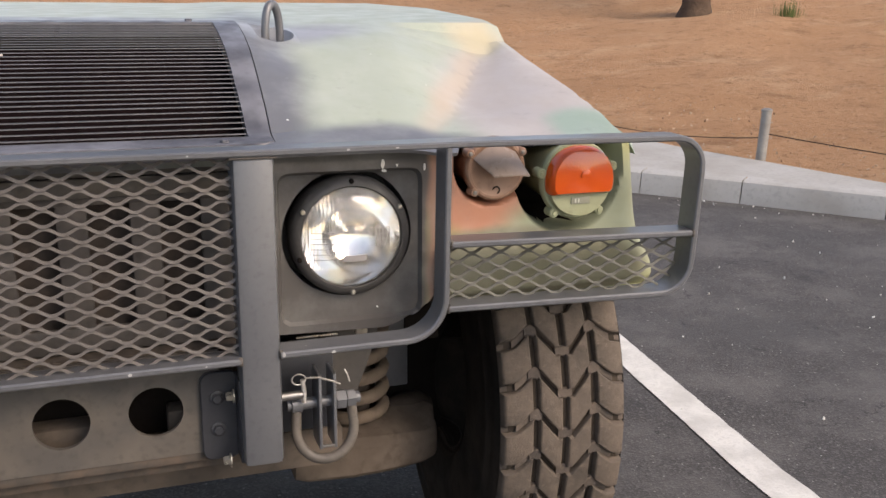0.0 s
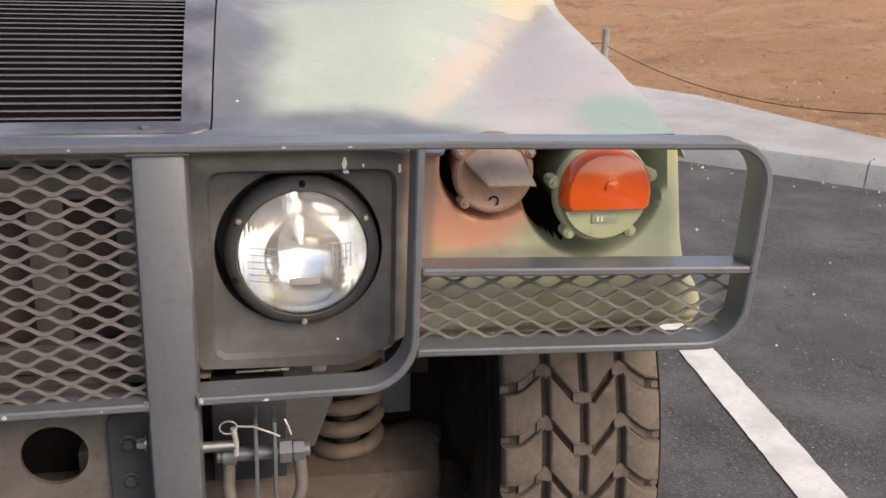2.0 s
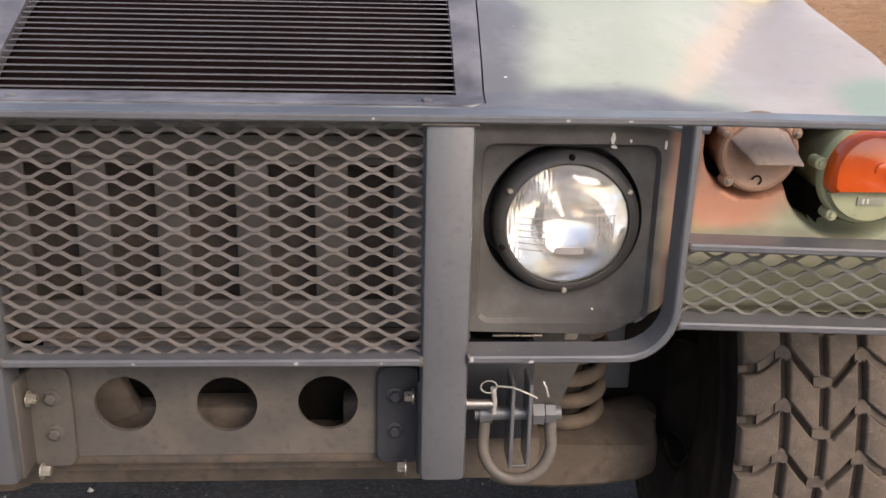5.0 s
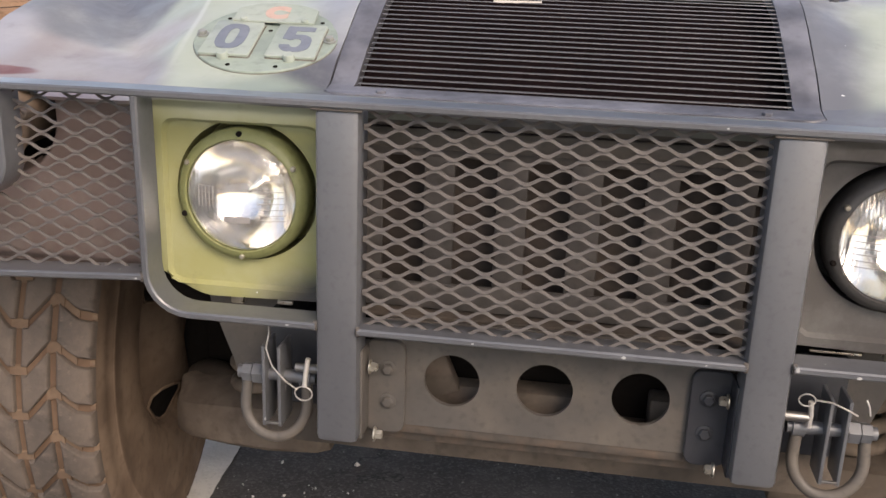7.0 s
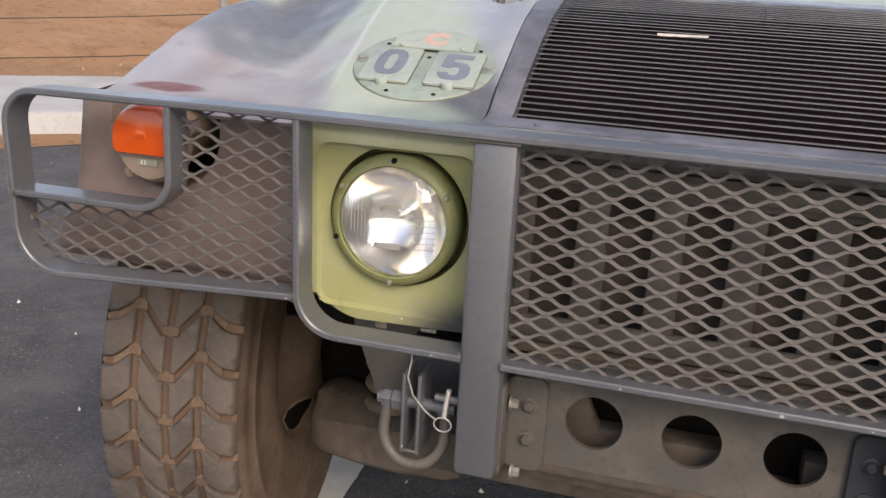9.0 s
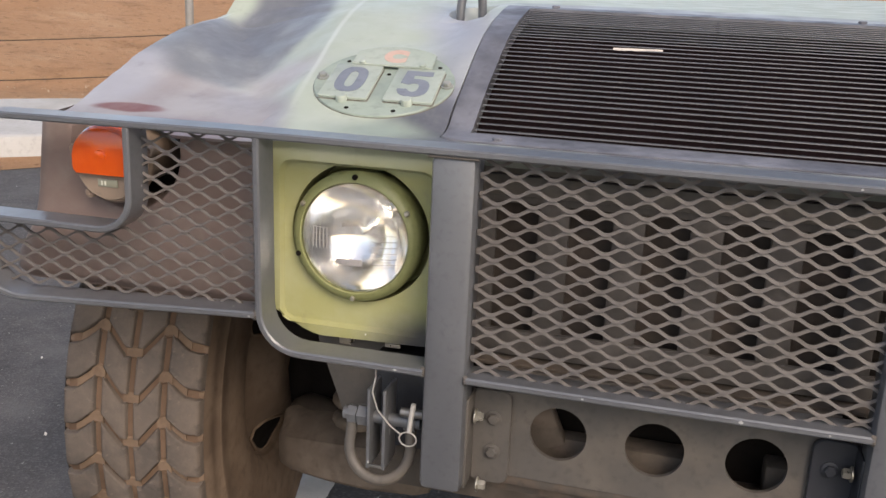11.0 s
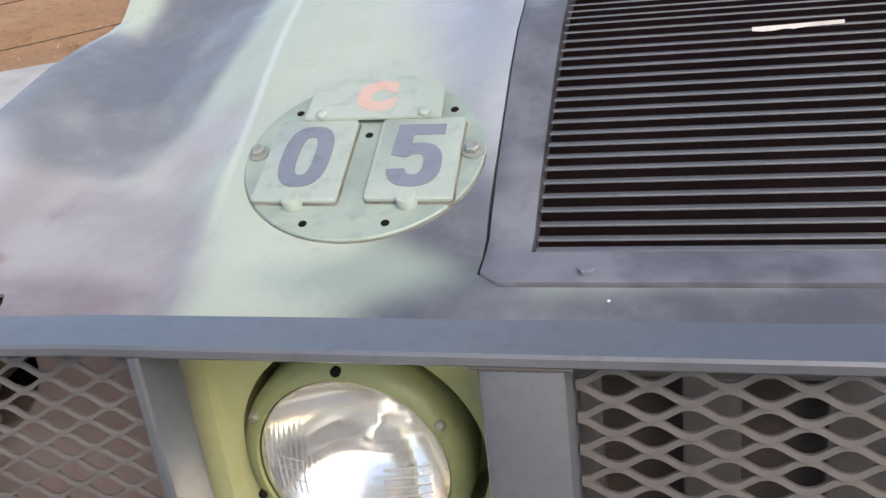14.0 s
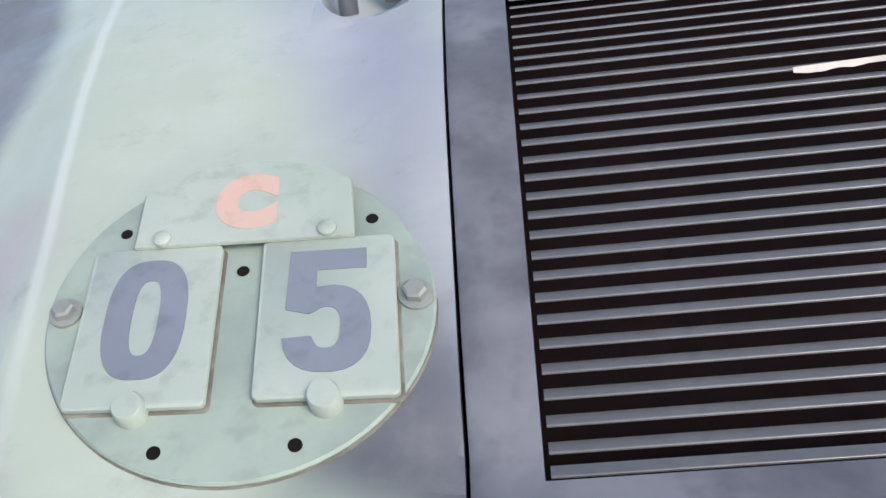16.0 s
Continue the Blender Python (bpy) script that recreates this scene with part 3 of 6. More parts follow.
# dust washed against the foot of the kerb
wash_v, wash_f = [], []
for i, (p, q) in enumerate(strip_along(walk_line, -0.003, 0, -1.0, 0)):
    wide = (0.48 * (1 - step(p.x, -3.0, -1.0)) + 0.004) * (0.8 + 0.5 * noise.noise((p.x * 1.3, p.y * 1.3, 2.0)))
    way = (q - p).normalized()
    e = p + way * wide
    wash_v += [(p.x, p.y, 0.012 if wide > 0.05 else -0.004), (e.x, e.y, 0.004 if wide > 0.05 else -0.006)]
    if i:
        k = 2 * i
        wash_f.append((k - 2, k, k + 1, k - 1))
wash_me = solid("washed_dust", wash_v, wash_f, 30)
wash_me.materials.append(dirt)
tagged(new("washed_dust", wash_me), "thin drift of orange dirt along the kerb foot", "dirt", kind="structure")

# dirt bank
bank_v, bank_f, cols = [], [], []
offs = [0.165, 0.3] + [0.5 + 0.28 * k for k in range(46)] + [14, 17, 22, 30, 42]
fine_line = dense(KERB, 0.30)
far_rows = strip_along(fine_line, 0, 0, 1, 0)
turns = []
for p, q in far_rows:
    way = q - p
    if p.x > 3.3:
        way = way + Vector((0.0, 0.6)) * step(p.x, 3.3, 6)
    turns.append(math.atan2(way.y, way.x))
# the slope's lines fan out and never cross
turns = [sum(turns[max(i - 12, 0):i + 13]) / len(turns[max(i - 12, 0):i + 13]) for i in range(len(turns))]
for i in range(1, len(turns)):
    turns[i] = min(turns[i], turns[i - 1])
for i, (p, q) in enumerate(far_rows):
    way = Vector((math.cos(turns[i]), math.sin(turns[i])))
    for o in offs:
        s = p + way * o
        z = 0.10 + 0.055 * min(o, 2.0) + 0.10 * max(o - 2.0, 0) + 0.07 * max(o - 11, 0)
        z += 0.05 * min(o, 3) / 3 * noise.noise((s.x * 0.9, s.y * 0.9, 0.3)) + 0.16 * min(o, 8) / 8 * noise.noise((s.x * 0.25, s.y * 0.25, 4.0))
        # wheel tracks and washed furrows that run aslant down the slope
        run = noise.noise((s.x * 0.16 + s.y * 0.10, (s.y - 0.62 * s.x) * 1.15, 2.0)) + 0.6 * noise.noise((s.x * 0.3 + s.y * 0.2, (s.y - 0.5 * s.x) * 2.6, 7.0))
        z += 0.075 * step(o, 0.8, 2.6) * (1 - step(o, 11, 13)) * run
        bank_v.append((s.x, s.y, z))
    if i:
        k = len(offs)
        for j in range(k - 1):
            a = (i - 1) * k + j
            bank_f.append((a, a + k, a + k + 1, a + 1))
bank_me = solid("dirt_bank", bank_v, bank_f, 180)
bank_me.materials.append(dirt)
tagged(new("dirt_bank", bank_me), "bare orange-brown dirt slope with litter behind the kerb", "ground", kind="structure")


def bank_z(x, y):
    o = max(y - kerb_y(x), 0.2) * 0.8
    return 0.10 + 0.055 * min(o, 2.0) + 0.10 * max(o - 2.0, 0) + 0.07 * max(o - 11, 0)


# crumbs: pale litter on asphalt and stones on the bank
rng = random.Random(5)


def crumbs(count, place, size, name, label, mat):
    v, f = [], []
    for _ in range(count):
        x, y, z = place()
        s = size * (0.4 + rng.random() ** 2 * 1.4)
        m = Matrix.LocRotScale((x, y, z + s * 0.25), Euler((rng.random() * 6, rng.random() * 6, rng.random() * 6)), (s, s * 0.7, s * 0.45))
        k = len(v)
        v += [m @ Vector(c) for c in ((1, 0, 0), (-1, 0, 0), (0, 1, 0), (0, -1, 0), (0, 0, 1), (0, 0, -1))]
        f += [tuple(k + i for i in t) for t in ((0, 2, 4), (2, 1, 4), (1, 3, 4), (3, 0, 4), (2, 0, 5), (1, 2, 5), (3, 1, 5), (0, 3, 5))]
    me = solid(name, v, f, 0)
    me.materials.append(mat)
    return tagged(new(name, me), label, "litter", kind="stuff")


def on_asphalt():
    while True:
        x, y = rng.uniform(-5, 5), rng.uniform(-1.0, 5)
        if y < kerb_y(x) - 0.03:
            return x, y, 0.0


def under_bumper():
    return rng.uniform(-0.8, 0.8), rng.uniform(-0.1, 0.75), 0.0


def by_kerb():
    x = rng.uniform(-5, 5.2)
    return x, kerb_y(x) - 0.04 - rng.random() ** 2 * 0.35, 0.0


def on_bank():
    x, d = rng.uniform(-9, 12), rng.random() ** 2.2 * 11 + 0.45
    y = kerb_y(max(min(x, 5), -5)) + d
    return x, y, bank_z(max(min(x, 5), -5), y)


crumbs(420, on_asphalt, 0.007, "asphalt_crumbs", "small pale stone crumbs scattered on asphalt", chip_white)
crumbs(900, under_bumper, 0.0036, "asphalt_crumbs", "small pale grit scattered on asphalt under the bumper", chip_white)
crumbs(160, by_kerb, 0.012, "kerb_crumbs", "dry pale litter gathered at the kerb", chip_white)
crumbs(9000, on_bank, 0.0095, "bank_stones", "pale dry bark chips and stones on dirt", worn("bank_stone", (0.58, 0.43, 0.30), (0.40, 0.27, 0.18), 0.9))


crumbs(2600, on_bank, 0.009, "bank_clods", "small brown clods and bark scraps on dirt", worn("clod", (0.24, 0.135, 0.08), (0.17, 0.095, 0.06), 0.9))


def post(x, y, h, lean=0.0):
    home = tagged(new("fence_post"), "short galvanised pipe fence post in the dirt", "post", "posts of the wire fence")
    z = bank_z(x, y) - 0.12
    home.location = (x, y, z)
    part("pipe", solid("pipe", *tube([(0, 0, 0), (lean * h, 0, h)], 0.036, 14), 40), galvanised, home)
    part("cap", solid("cap", *lathe([(0.039, h - 0.012), (0.040, h + 0.004), (0.026, h + 0.014), (0.001, h + 0.017)], 14, Matrix.Translation((lean * h, 0, 0)), True)), galvanised, home)
    return Vector((x, y, z))


post_bases = [post(-5.3, 3.9, 0.75), post(-4.25, 6.4, 1.15), post(3.78, 7.6, 0.42, 0.02), post(4.52, 4.32, 0.495, 0.05), post(6.6, 1.4, 0.55)]


def wire(a, b, sag, name="fence_wire"):
    pts = [Vector(a).lerp(Vector(b), k / 14) - Vector((0, 0, sag * (1 - (k / 7 - 1) ** 2))) for k in range(15)]
    me = solid(name, *tube(pts, 0.0040, 6), 60)
    me.materials.append(bark)
    tagged(new(name, me), "thin dark slack fence wire between posts", "wire", "wires of the fence")


for za, zb in ((0.69, 0.70), (0.43, 0.37)):
    wire((-5.3, 3.9, za), (-4.23, 6.4, zb), 0.015)
wire(post_bases[1] + Vector((0, 0, 0.4)), post_bases[2] + Vector((0, 0, 0.3)), 0.1)
wire(post_bases[2] + Vector((0, 0, 0.28)), post_bases[3] + Vector((0, 0, 0.30)), 0.15)
wire(post_bases[3] + Vector((0.02, 0, 0.33)), post_bases[4] + Vector((0, 0, 0.2)), 0.06)


def tree(x, y):
    home = tagged(new("tree"), "dark-barked tree trunk with sparse green leaves on the slope", "tree")
    z = bank_z(5, y) - 0.1
    home.location = (x, y, z)
    r = random.Random(3)
    limbs = [tube([(0, 0, 0), (0.05, 0, 0.5), (0.02, 0.05, 1.5), (0.15, 0.1, 2.8)], lambda u: 0.29 - 0.15 * u + 0.9 * max(0, 0.16 - u), 14)]
    tips = []
    for k in range(9):
        a, b = r.random() * 6.28, 1.4 + r.random() * 1.4
        tip = Vector((math.cos(a) * 1.7, math.sin(a) * 1.7, b + 0.6 + r.random()))
        limbs.append(tube([(0.08, 0.05, b), tip * 0.5 + Vector((0, 0, b * 0.5 + 0.2)), tip], lambda u: 0.07 - 0.055 * u, 7))
        tips.append(tip)
    part("trunk", solid("trunk", *join(*limbs), 60), bark, home)
    v, f = [], []
    for tip in tips:
        for _ in range(220):
            p = tip + Vector((r.gauss(0, 0.45), r.gauss(0, 0.45), r.gauss(0, 0.35) - 0.1))
            m = Matrix.LocRotScale(p, Euler((r.random() * 6, r.random() * 6, r.random() * 6)), (0.09, 0.03, 1))
            k = len(v)
            v += [m @ Vector(c) for c in ((-1, 0, 0), (0, -1, 0.01), (1, 0, 0), (0, 1, 0.01))]
            f.append((k, k + 1, k + 2, k + 3))
    part("crown", solid("crown", v, f, 0), leaf, home)


tree(9.67, 13.05)


def tuft(x, y):
    r = random.Random(8)
    v, f = [], []
    for _ in range(320):
        a, h, d = r.random() * 6.28, 0.2 + r.random() * 0.5, r.random() * 0.22
        p = Vector((math.cos(a) * d, math.sin(a) * d, 0))
        q = p + Vector((math.cos(a) * 0.12 * r.random(), math.sin(a) * 0.12 * r.random(), h))
        s = Vector((-math.sin(a), math.cos(a), 0)) * 0.016
        k = len(v)
        v += [p - s, p + s, q]
        f.append((k, k + 1, k + 2))
    me = solid("weed", v, f, 0)
    me.materials.append(leaf)
    ob = tagged(new("weed", me), "small green weed growing on the dirt slope", "plant")
    ob.location = (x, y, bank_z(5, y) - 0.02)


tuft(10.22, 11.3)

# ---------- the truck ----------
truck = tagged(new("military_truck"), "faded camouflage military truck with steel brush guard, parked on asphalt", "truck")

HOOD = [(0.0, 1.0), (0.055, 1.016), (0.075, 1.028), (0.12, 1.040), (0.18, 1.056), (0.24, 1.078), (0.30, 1.098), (0.36, 1.119), (0.42, 1.141), (0.50, 1.165), (0.60, 1.188), (0.70, 1.204), (0.80, 1.216), (1.2, 1.238), (2.4, 1.26)]
EDGE = [(0.0, 0.99), (0.055, 1.008), (0.075, 1.018), (0.14, 1.032), (0.276, 1.062), (0.45, 1.10), (0.66, 1.142), (0.70, 1.165), (0.74, 1.20), (0.80, 1.213), (1.2, 1.23), (2.4, 1.25)]


INS = [(0.0, 1.0), (0.112, 1.036), (0.135, 1.038), (0.175, 1.042), (0.20, 1.058), (0.24, 1.083), (0.30, 1.113), (0.36, 1.143), (0.42, 1.168), (0.50, 1.190), (0.60, 1.208), (0.66, 1.213), (0.8, 1.22), (2.4, 1.26)]


CREASE = [(0.0, 0.577), (0.45, 0.632), (0.70, 0.685), (1.2, 0.70), (2.4, 0.71)]


SWELL_R = [(0.0, 0.0), (0.16, 0.004), (0.24, 0.008), (0.32, 0.012), (0.45, 0.012), (0.58, 0.014), (0.66, 0.018), (0.70, 0.004), (0.78, 0.0), (2.4, 0.0)]
SWELL_L = [(0.0, 0.0), (0.15, 0.0), (0.20, 0.004), (0.26, 0.012), (0.35, 0.026), (0.42, 0.030), (0.52, 0.032), (0.60, 0.026), (0.66, 0.018), (0.70, 0.002), (0.78, -0.010), (0.86, 0.0), (2.4, 0.0)]


DROP = [(0.0, 2.1), (0.42, 2.1), (0.53, 2.65), (0.66, 3.8), (0.74, 8.0), (2.4, 8.0)]
VALLEY = [(0.0, 0.58), (0.24, 0.643), (0.325, 0.69), (0.42, 0.757), (0.53, 0.824), (0.658, 0.895), (0.74, 0.93), (2.4, 0.93)]


def hood_top(x, y):
    """Crowned middle, a sloping facet outside a slanting crease that widens to the rear, and lower outer shoulders."""
    a = abs(x)
    mid, out = interp(y, HOOD), interp(y, EDGE)
    mid += (interp(y, INS) - mid) * (1 - step(a, 0.345, 0.45)) * step(y, 0.10, 0.14)
    out -= 0.016 * step(y, 0.16, 0.36) * (1 - step(a, 0.74, 0.93)) * (1 - step(y, 0.55, 0.75))
    out += interp(y, SWELL_R if x > 0 else SWELL_L) * step(a, interp(y, VALLEY) + 0.015, 0.955)
    if x > 0:
        out += 0.036 * step(y, 0.70, 0.80) * (1 - step(a, 0.925, 0.965))
    wide = 0.022 if x > 0 else 0.005
    z = mid - wide * math.log1p(math.exp(min((a - interp(y, CREASE)) / wide, 60.0))) / interp(y, DROP)
    soft = 0.003
    z = max(z, out) + soft * math.exp(-abs(z - out) / soft) * 0.5
    # the hood is raised to the disc's plane, fitted to the camera's view
    pad = Vector((1.0545, -0.0745, 0.0029)).cross(Vector((-0.0710, 1.0332, 0.3802)))
    seat = 1.0922 - (pad.x * (x + 0.4774) + pad.y * (y - 0.2690)) / pad.z
    near = 1 - step(math.hypot(x + 0.4774, y - 0.2690), 0.118, 0.168)
    z = min(z, mid)
    z += near * max(0.0, seat - z)
    return z - 0.045 * step(a, 0.966, 0.996)


def hood_z(x, y):
    return hood_top(x, hood_y(x, y))


def notch(x):
    """1 where the hood's front edge is cut back above the lamps."""
    return step(x, 0.628, 0.652) + step(-x, 0.752, 0.772)


def widen(x, y):
    """The grille opening flares to the rear."""
    a = abs(x)
    if a > 0.385:
        return 0.0
    edge = 1.0 if 0.33 < a < 0.35 else max(0.0, 1 - (0.33 - a) / 0.02) if a <= 0.33 else (0.385 - a) / 0.035
    grow = 0.002 + 0.024 * min(max(y - 0.12, 0.0), 0.53)
    return math.copysign(grow * edge, x)


def hood_x(x, y):
    """Lets the grid's column at 0.60 follow the crease."""
    tent = max(0.0, 1 - abs(abs(x) - 0.60) / (0.12 if abs(x) < 0.60 else 0.17))
    if abs(x) > 0.93:
        x = math.copysign(0.93 + (abs(x) - 0.93) * (0.55 + 0.6 * step(y, 0.14, 0.40)), x)
    return x + math.copysign((interp(y, CREASE) - 0.60) * tent * step(y, 0.13, 0.2), x) + widen(x, y) * step(y, 0.09, 0.112)


def hood_y(x, y):
    return y + 0.019 * (1 - step(y, 0.05, 0.112)) + 0.043 * notch(x) * (1 - step(y, 0.05, 0.2))


xs = sorted({round(v, 4) for v in [-0.60, 0.60, -0.925, -0.912, -0.90, -0.772, -0.765, -0.758, -0.752, 0.628, 0.634, 0.64, 0.646, 0.652, 0.915, 0.923, 0.932, 0.94, -0.985, -0.975, -0.965, -0.95] + [-0.93 + 0.02 * k for k in range(94)] + [0.95, 0.965, 0.975, 0.985, -0.345, 0.345, -0.385, 0.385, -0.475, 0.475]})
ys = sorted({round(v, 4) for v in [0.055, 0.062, 0.075, 0.09, 0.112, 0.655, 0.5255, 0.6705, 0.5595, 0.7045] + [0.12 + 0.02 * k for k in range(35)] + [0.9, 1.0, 1.2, 1.5, 1.8]})


def cut_out(x, y):
    return (abs(x) < 0.345 and 0.112 < y < 0.655) or (0.38 < x < 0.47 and 0.5255 < y < 0.6705) or (-0.47 < x < -0.38 and 0.5595 < y < 0.7045)


hv, hf, at = [], [], {}
for i, x in enumerate(xs):
    for j, y in enumerate(ys):
        at[i, j] = len(hv)
        gx = hood_x(x, y)
        hv.append((gx, hood_y(x, y), hood_top(gx, hood_y(x, y))))
for i in range(len(xs) - 1):
    for j in range(len(ys) - 1):
        if not cut_out((xs[i] + xs[i + 1]) / 2, (ys[j] + ys[j + 1]) / 2):
            hf.append((at[i, j], at[i + 1, j], at[i + 1, j + 1], at[i, j + 1]))
# front lip and outer skirts
k = len(hv)
for x in xs:
    hv += [(x, hood_y(x, 0.055) + 0.003, hood_z(x, 0.055) - 0.005), (x, hood_y(x, 0.055) + 0.04, hood_z(x, 0.055) - 0.006)]
for i in range(len(xs) - 1):
    hf += [(at[i, 0], k + 2 * i, k + 2 * i + 2, at[i + 1, 0]), (k + 2 * i, k + 2 * i + 1, k + 2 * i + 3, k + 2 * i + 2)]
for i in (0, len(xs) - 1):
    k = len(hv)
    for j, y in enumerate(ys):
        hv.append((hood_x(xs[i], y) * 1.001, hood_y(xs[i], y), hood_z(xs[i], y) - 0.03))
    for j in range(len(ys) - 1):
        hf.append((at[i, j], at[i, j + 1], k + j + 1, k + j))
# thin edges round the grille opening
for sx in (-0.345, 0.345):
    i = xs.index(sx)
    k = len(hv)
    run = [j for j, y in enumerate(ys) if 0.111 < y < 0.656]
    for j in run:
        hv.append((hood_x(sx, ys[j]), ys[j], hood_z(sx, ys[j]) - 0.03))
    for q in range(len(run) - 1):
        hf.append((at[i, run[q]], at[i, run[q + 1]], k + q + 1, k + q))
for sy in (0.112, 0.655):
    j = ys.index(sy)
    k = len(hv)
    run = [i for i, x in enumerate(xs) if -0.3451 < x < 0.3451]
    for i in run:
        hv.append((hood_x(xs[i], sy), sy, hood_z(xs[i], sy) - 0.03))
    for q in range(len(run) - 1):
        hf.append((at[run[q], j], at[run[q + 1], j], k + q + 1, k + q))
# cut corners at the front of the grille opening
for sx in (-1, 1):
    k = len(hv)
    hv += [(hood_x(sx * a, b), b, hood_z(a, b) + lift) for a, b, lift in ((0.345, 0.112, 0), (0.345, 0.132, 0.001), (0.325, 0.112, 0))]
    hf.append((k, k + 1, k + 2))
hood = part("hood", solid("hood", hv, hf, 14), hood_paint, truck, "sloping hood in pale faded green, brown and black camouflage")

# rubber hood latch on the shoulder
latch = part("hood_latch", solid("hood_latch", *moved(block(-0.010, 0.012, -0.034, 0.034, -0.010, 0.010, 0.004), Matrix.Translation((0.972, 0.757, 1.170)) @ Matrix.Rotation(radians(24), 4, "X"))), black_and_shaded_rubber, truck, "black rubber hood latch")
part("latch_hook", solid("latch_hook", *tube([(0.984, 0.735, 1.150), (0.988, 0.728, 1.135), (0.984, 0.722, 1.120)], 0.004, 8), 50), black_and_shaded_rubber, latch)

# lifting-eye recesses with their loops
for sx in (-1, 1):
    cx, cy, n = sx * 0.425, 0.598 if sx > 0 else 0.632, 40
    square = [(cx - 0.045, cy - 0.0725), (cx + 0.045, cy - 0.0725), (cx + 0.045, cy + 0.0725), (cx - 0.045, cy + 0.0725)]
    outer = outline(square, Vector((cx, cy)), n)
    for corner in square:
        k = round((math.atan2(corner[1] - cy, corner[0] - cx) % (2 * math.pi)) / (2 * math.pi) * n) % n
        outer[k] = Vector(corner)
    rings = [[(p.x, p.y, hood_z(p.x, p.y)) for p in outer]]
    for q, down in ((0.93, 0.0), (0.90, 0.004), (0.80, 0.020), (0.5, 0.028), (0.05, 0.03)):
        rings.append([(cx + 0.044 * q * math.cos(2 * math.pi * k / n), cy + 0.068 * q * math.sin(2 * math.pi * k / n), hood_z(cx, cy + 0.068 * q * math.sin(2 * math.pi * k / n)) - down) for k in range(n)])
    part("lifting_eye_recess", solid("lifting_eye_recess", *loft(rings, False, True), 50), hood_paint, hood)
    zb = hood_z(cx, cy) - 0.03
    loop = [(cx - 0.012 + 0.0, cy - 0.032 + 0.064 * (0.5 - 0.5 * math.cos(math.pi * k / 16)), zb + 0.012 + 0.075 * math.sin(math.pi * k / 16) ** 0.7) for k in range(17)]
    loop = [(cx + (p[1] - cy) * 0.55, cy + (p[1] - cy) * 0.55, p[2]) for p in loop]
    part("lifting_eye", solid("lifting_eye", *tube(loop, 0.0085, 10), 60), guard_paint, hood, "grey steel lifting loop standing in the hood recess")

# grille insert: framed panel with louvres over a dark well


def ins_z(y):
    return interp(y, INS)


G0, G1, GX = 0.162, 0.605, 0.309
ring_y = [0.119, 0.122, 0.135, 0.155, G0, 0.18] + [0.20 + 0.02 * k for k in range(20)] + [G1, 0.625, 0.64, 0.651]
iv, iff = [], []
cols = [-0.3425, -0.340, -0.327, -GX, -0.15, 0, 0.15, GX, 0.327, 0.340, 0.3425]
for x in cols:
    for y in ring_y:
        y_cut = max(y, 0.119 + 0.016 * max(0, (abs(x) - 0.327) / 0.0165))
        iv.append((x, y_cut, ins_z(y_cut) + 0.003 - (0.0012 if abs(x) > 0.342 or y < 0.1205 or y > 0.65 else 0)))
q = len(ring_y)
for i in range(len(cols) - 1):
    for j in range(q - 1):
        if abs(cols[i] + cols[i + 1]) / 2 < GX and G0 - 1e-6 <= ring_y[j] and ring_y[j + 1] <= G1 + 1e-6:
            continue
        iff.append((i * q + j, (i + 1) * q + j, (i + 1) * q + j + 1, i * q + j + 1))
# inner walls of the louvre opening and outer rim going down
for x in (-GX, GX):
    k = len(iv)
    run = [j for j, y in enumerate(ring_y) if G0 - 1e-6 <= y <= G1 + 1e-6]
    for j in run:
        iv.append((x, ring_y[j], ins_z(ring_y[j]) - 0.022))
    for s in range(len(run) - 1):
        iff.append((cols.index(x) * q + run[s], cols.index(x) * q + run[s + 1], k + s + 1, k + s))
for x in (-0.3425, 0.3425):
    k = len(iv)
    for y in ring_y:
        iv.append((x, y, ins_z(y) - 0.022))
    for j in range(q - 1):
        iff.append((cols.index(x) * q + j, cols.index(x) * q + j + 1, k + j + 1, k + j))
for y in (ring_y[0], ring_y[-1], G0, G1):
    k, j = len(iv), ring_y.index(y)
    for x in cols:
        iv.append((x, y, ins_z(y) - 0.022))
    for i in range(len(cols) - 1):
        if y in (G0, G1) and abs(cols[i] + cols[i + 1]) / 2 > GX:
            continue
        iff.append((i * q + j, (i + 1) * q + j, k + i + 1, k + i))
iv = [(x + widen(x, y), y, z) for x, y, z in iv]
insert = part("grille_insert", solid("grille_insert", iv, iff, 40), insert_paint, truck, "dark grey hood grille panel with many thin louvres")

slat_shape = [(0.0002, -0.0007), (0.0, 0.0), (0.0004, 0.0007), (0.0012, 0.0010), (0.0082, 0.0012), (0.0086, 0.0004), (0.0014, -0.0006)]
slat_me = solid("louver", *loft([[(x, y, z) for y, z in slat_shape] for x in (-GX, -0.1, 0.1, GX)], True, True), 50)
slat_me.materials.append(louver_paint)
slat_y, run, y = [], 0.0, 0.1655
while y < G1 - 0.004:
    if not slat_y or run >= 0.01443:
        slat_y.append(y)
        run -= 0.01443 if run else 0.0
    run += math.hypot(0.0002, ins_z(y + 0.0002) - ins_z(y))
    y += 0.0002
for y in slat_y:
    lv = part("louver", slat_me, louver_paint, insert)
    lie = math.atan2(ins_z(max(y, 0.22) + 0.03) - ins_z(max(y, 0.22) - 0.03), 0.06)  # slats keep one angle to the curved panel
    lv.matrix_world = Matrix.Translation((0.003, y, ins_z(y) + 0.001)) @ Matrix.Rotation(min(lie, radians(27)) - radians(29), 4, "X")
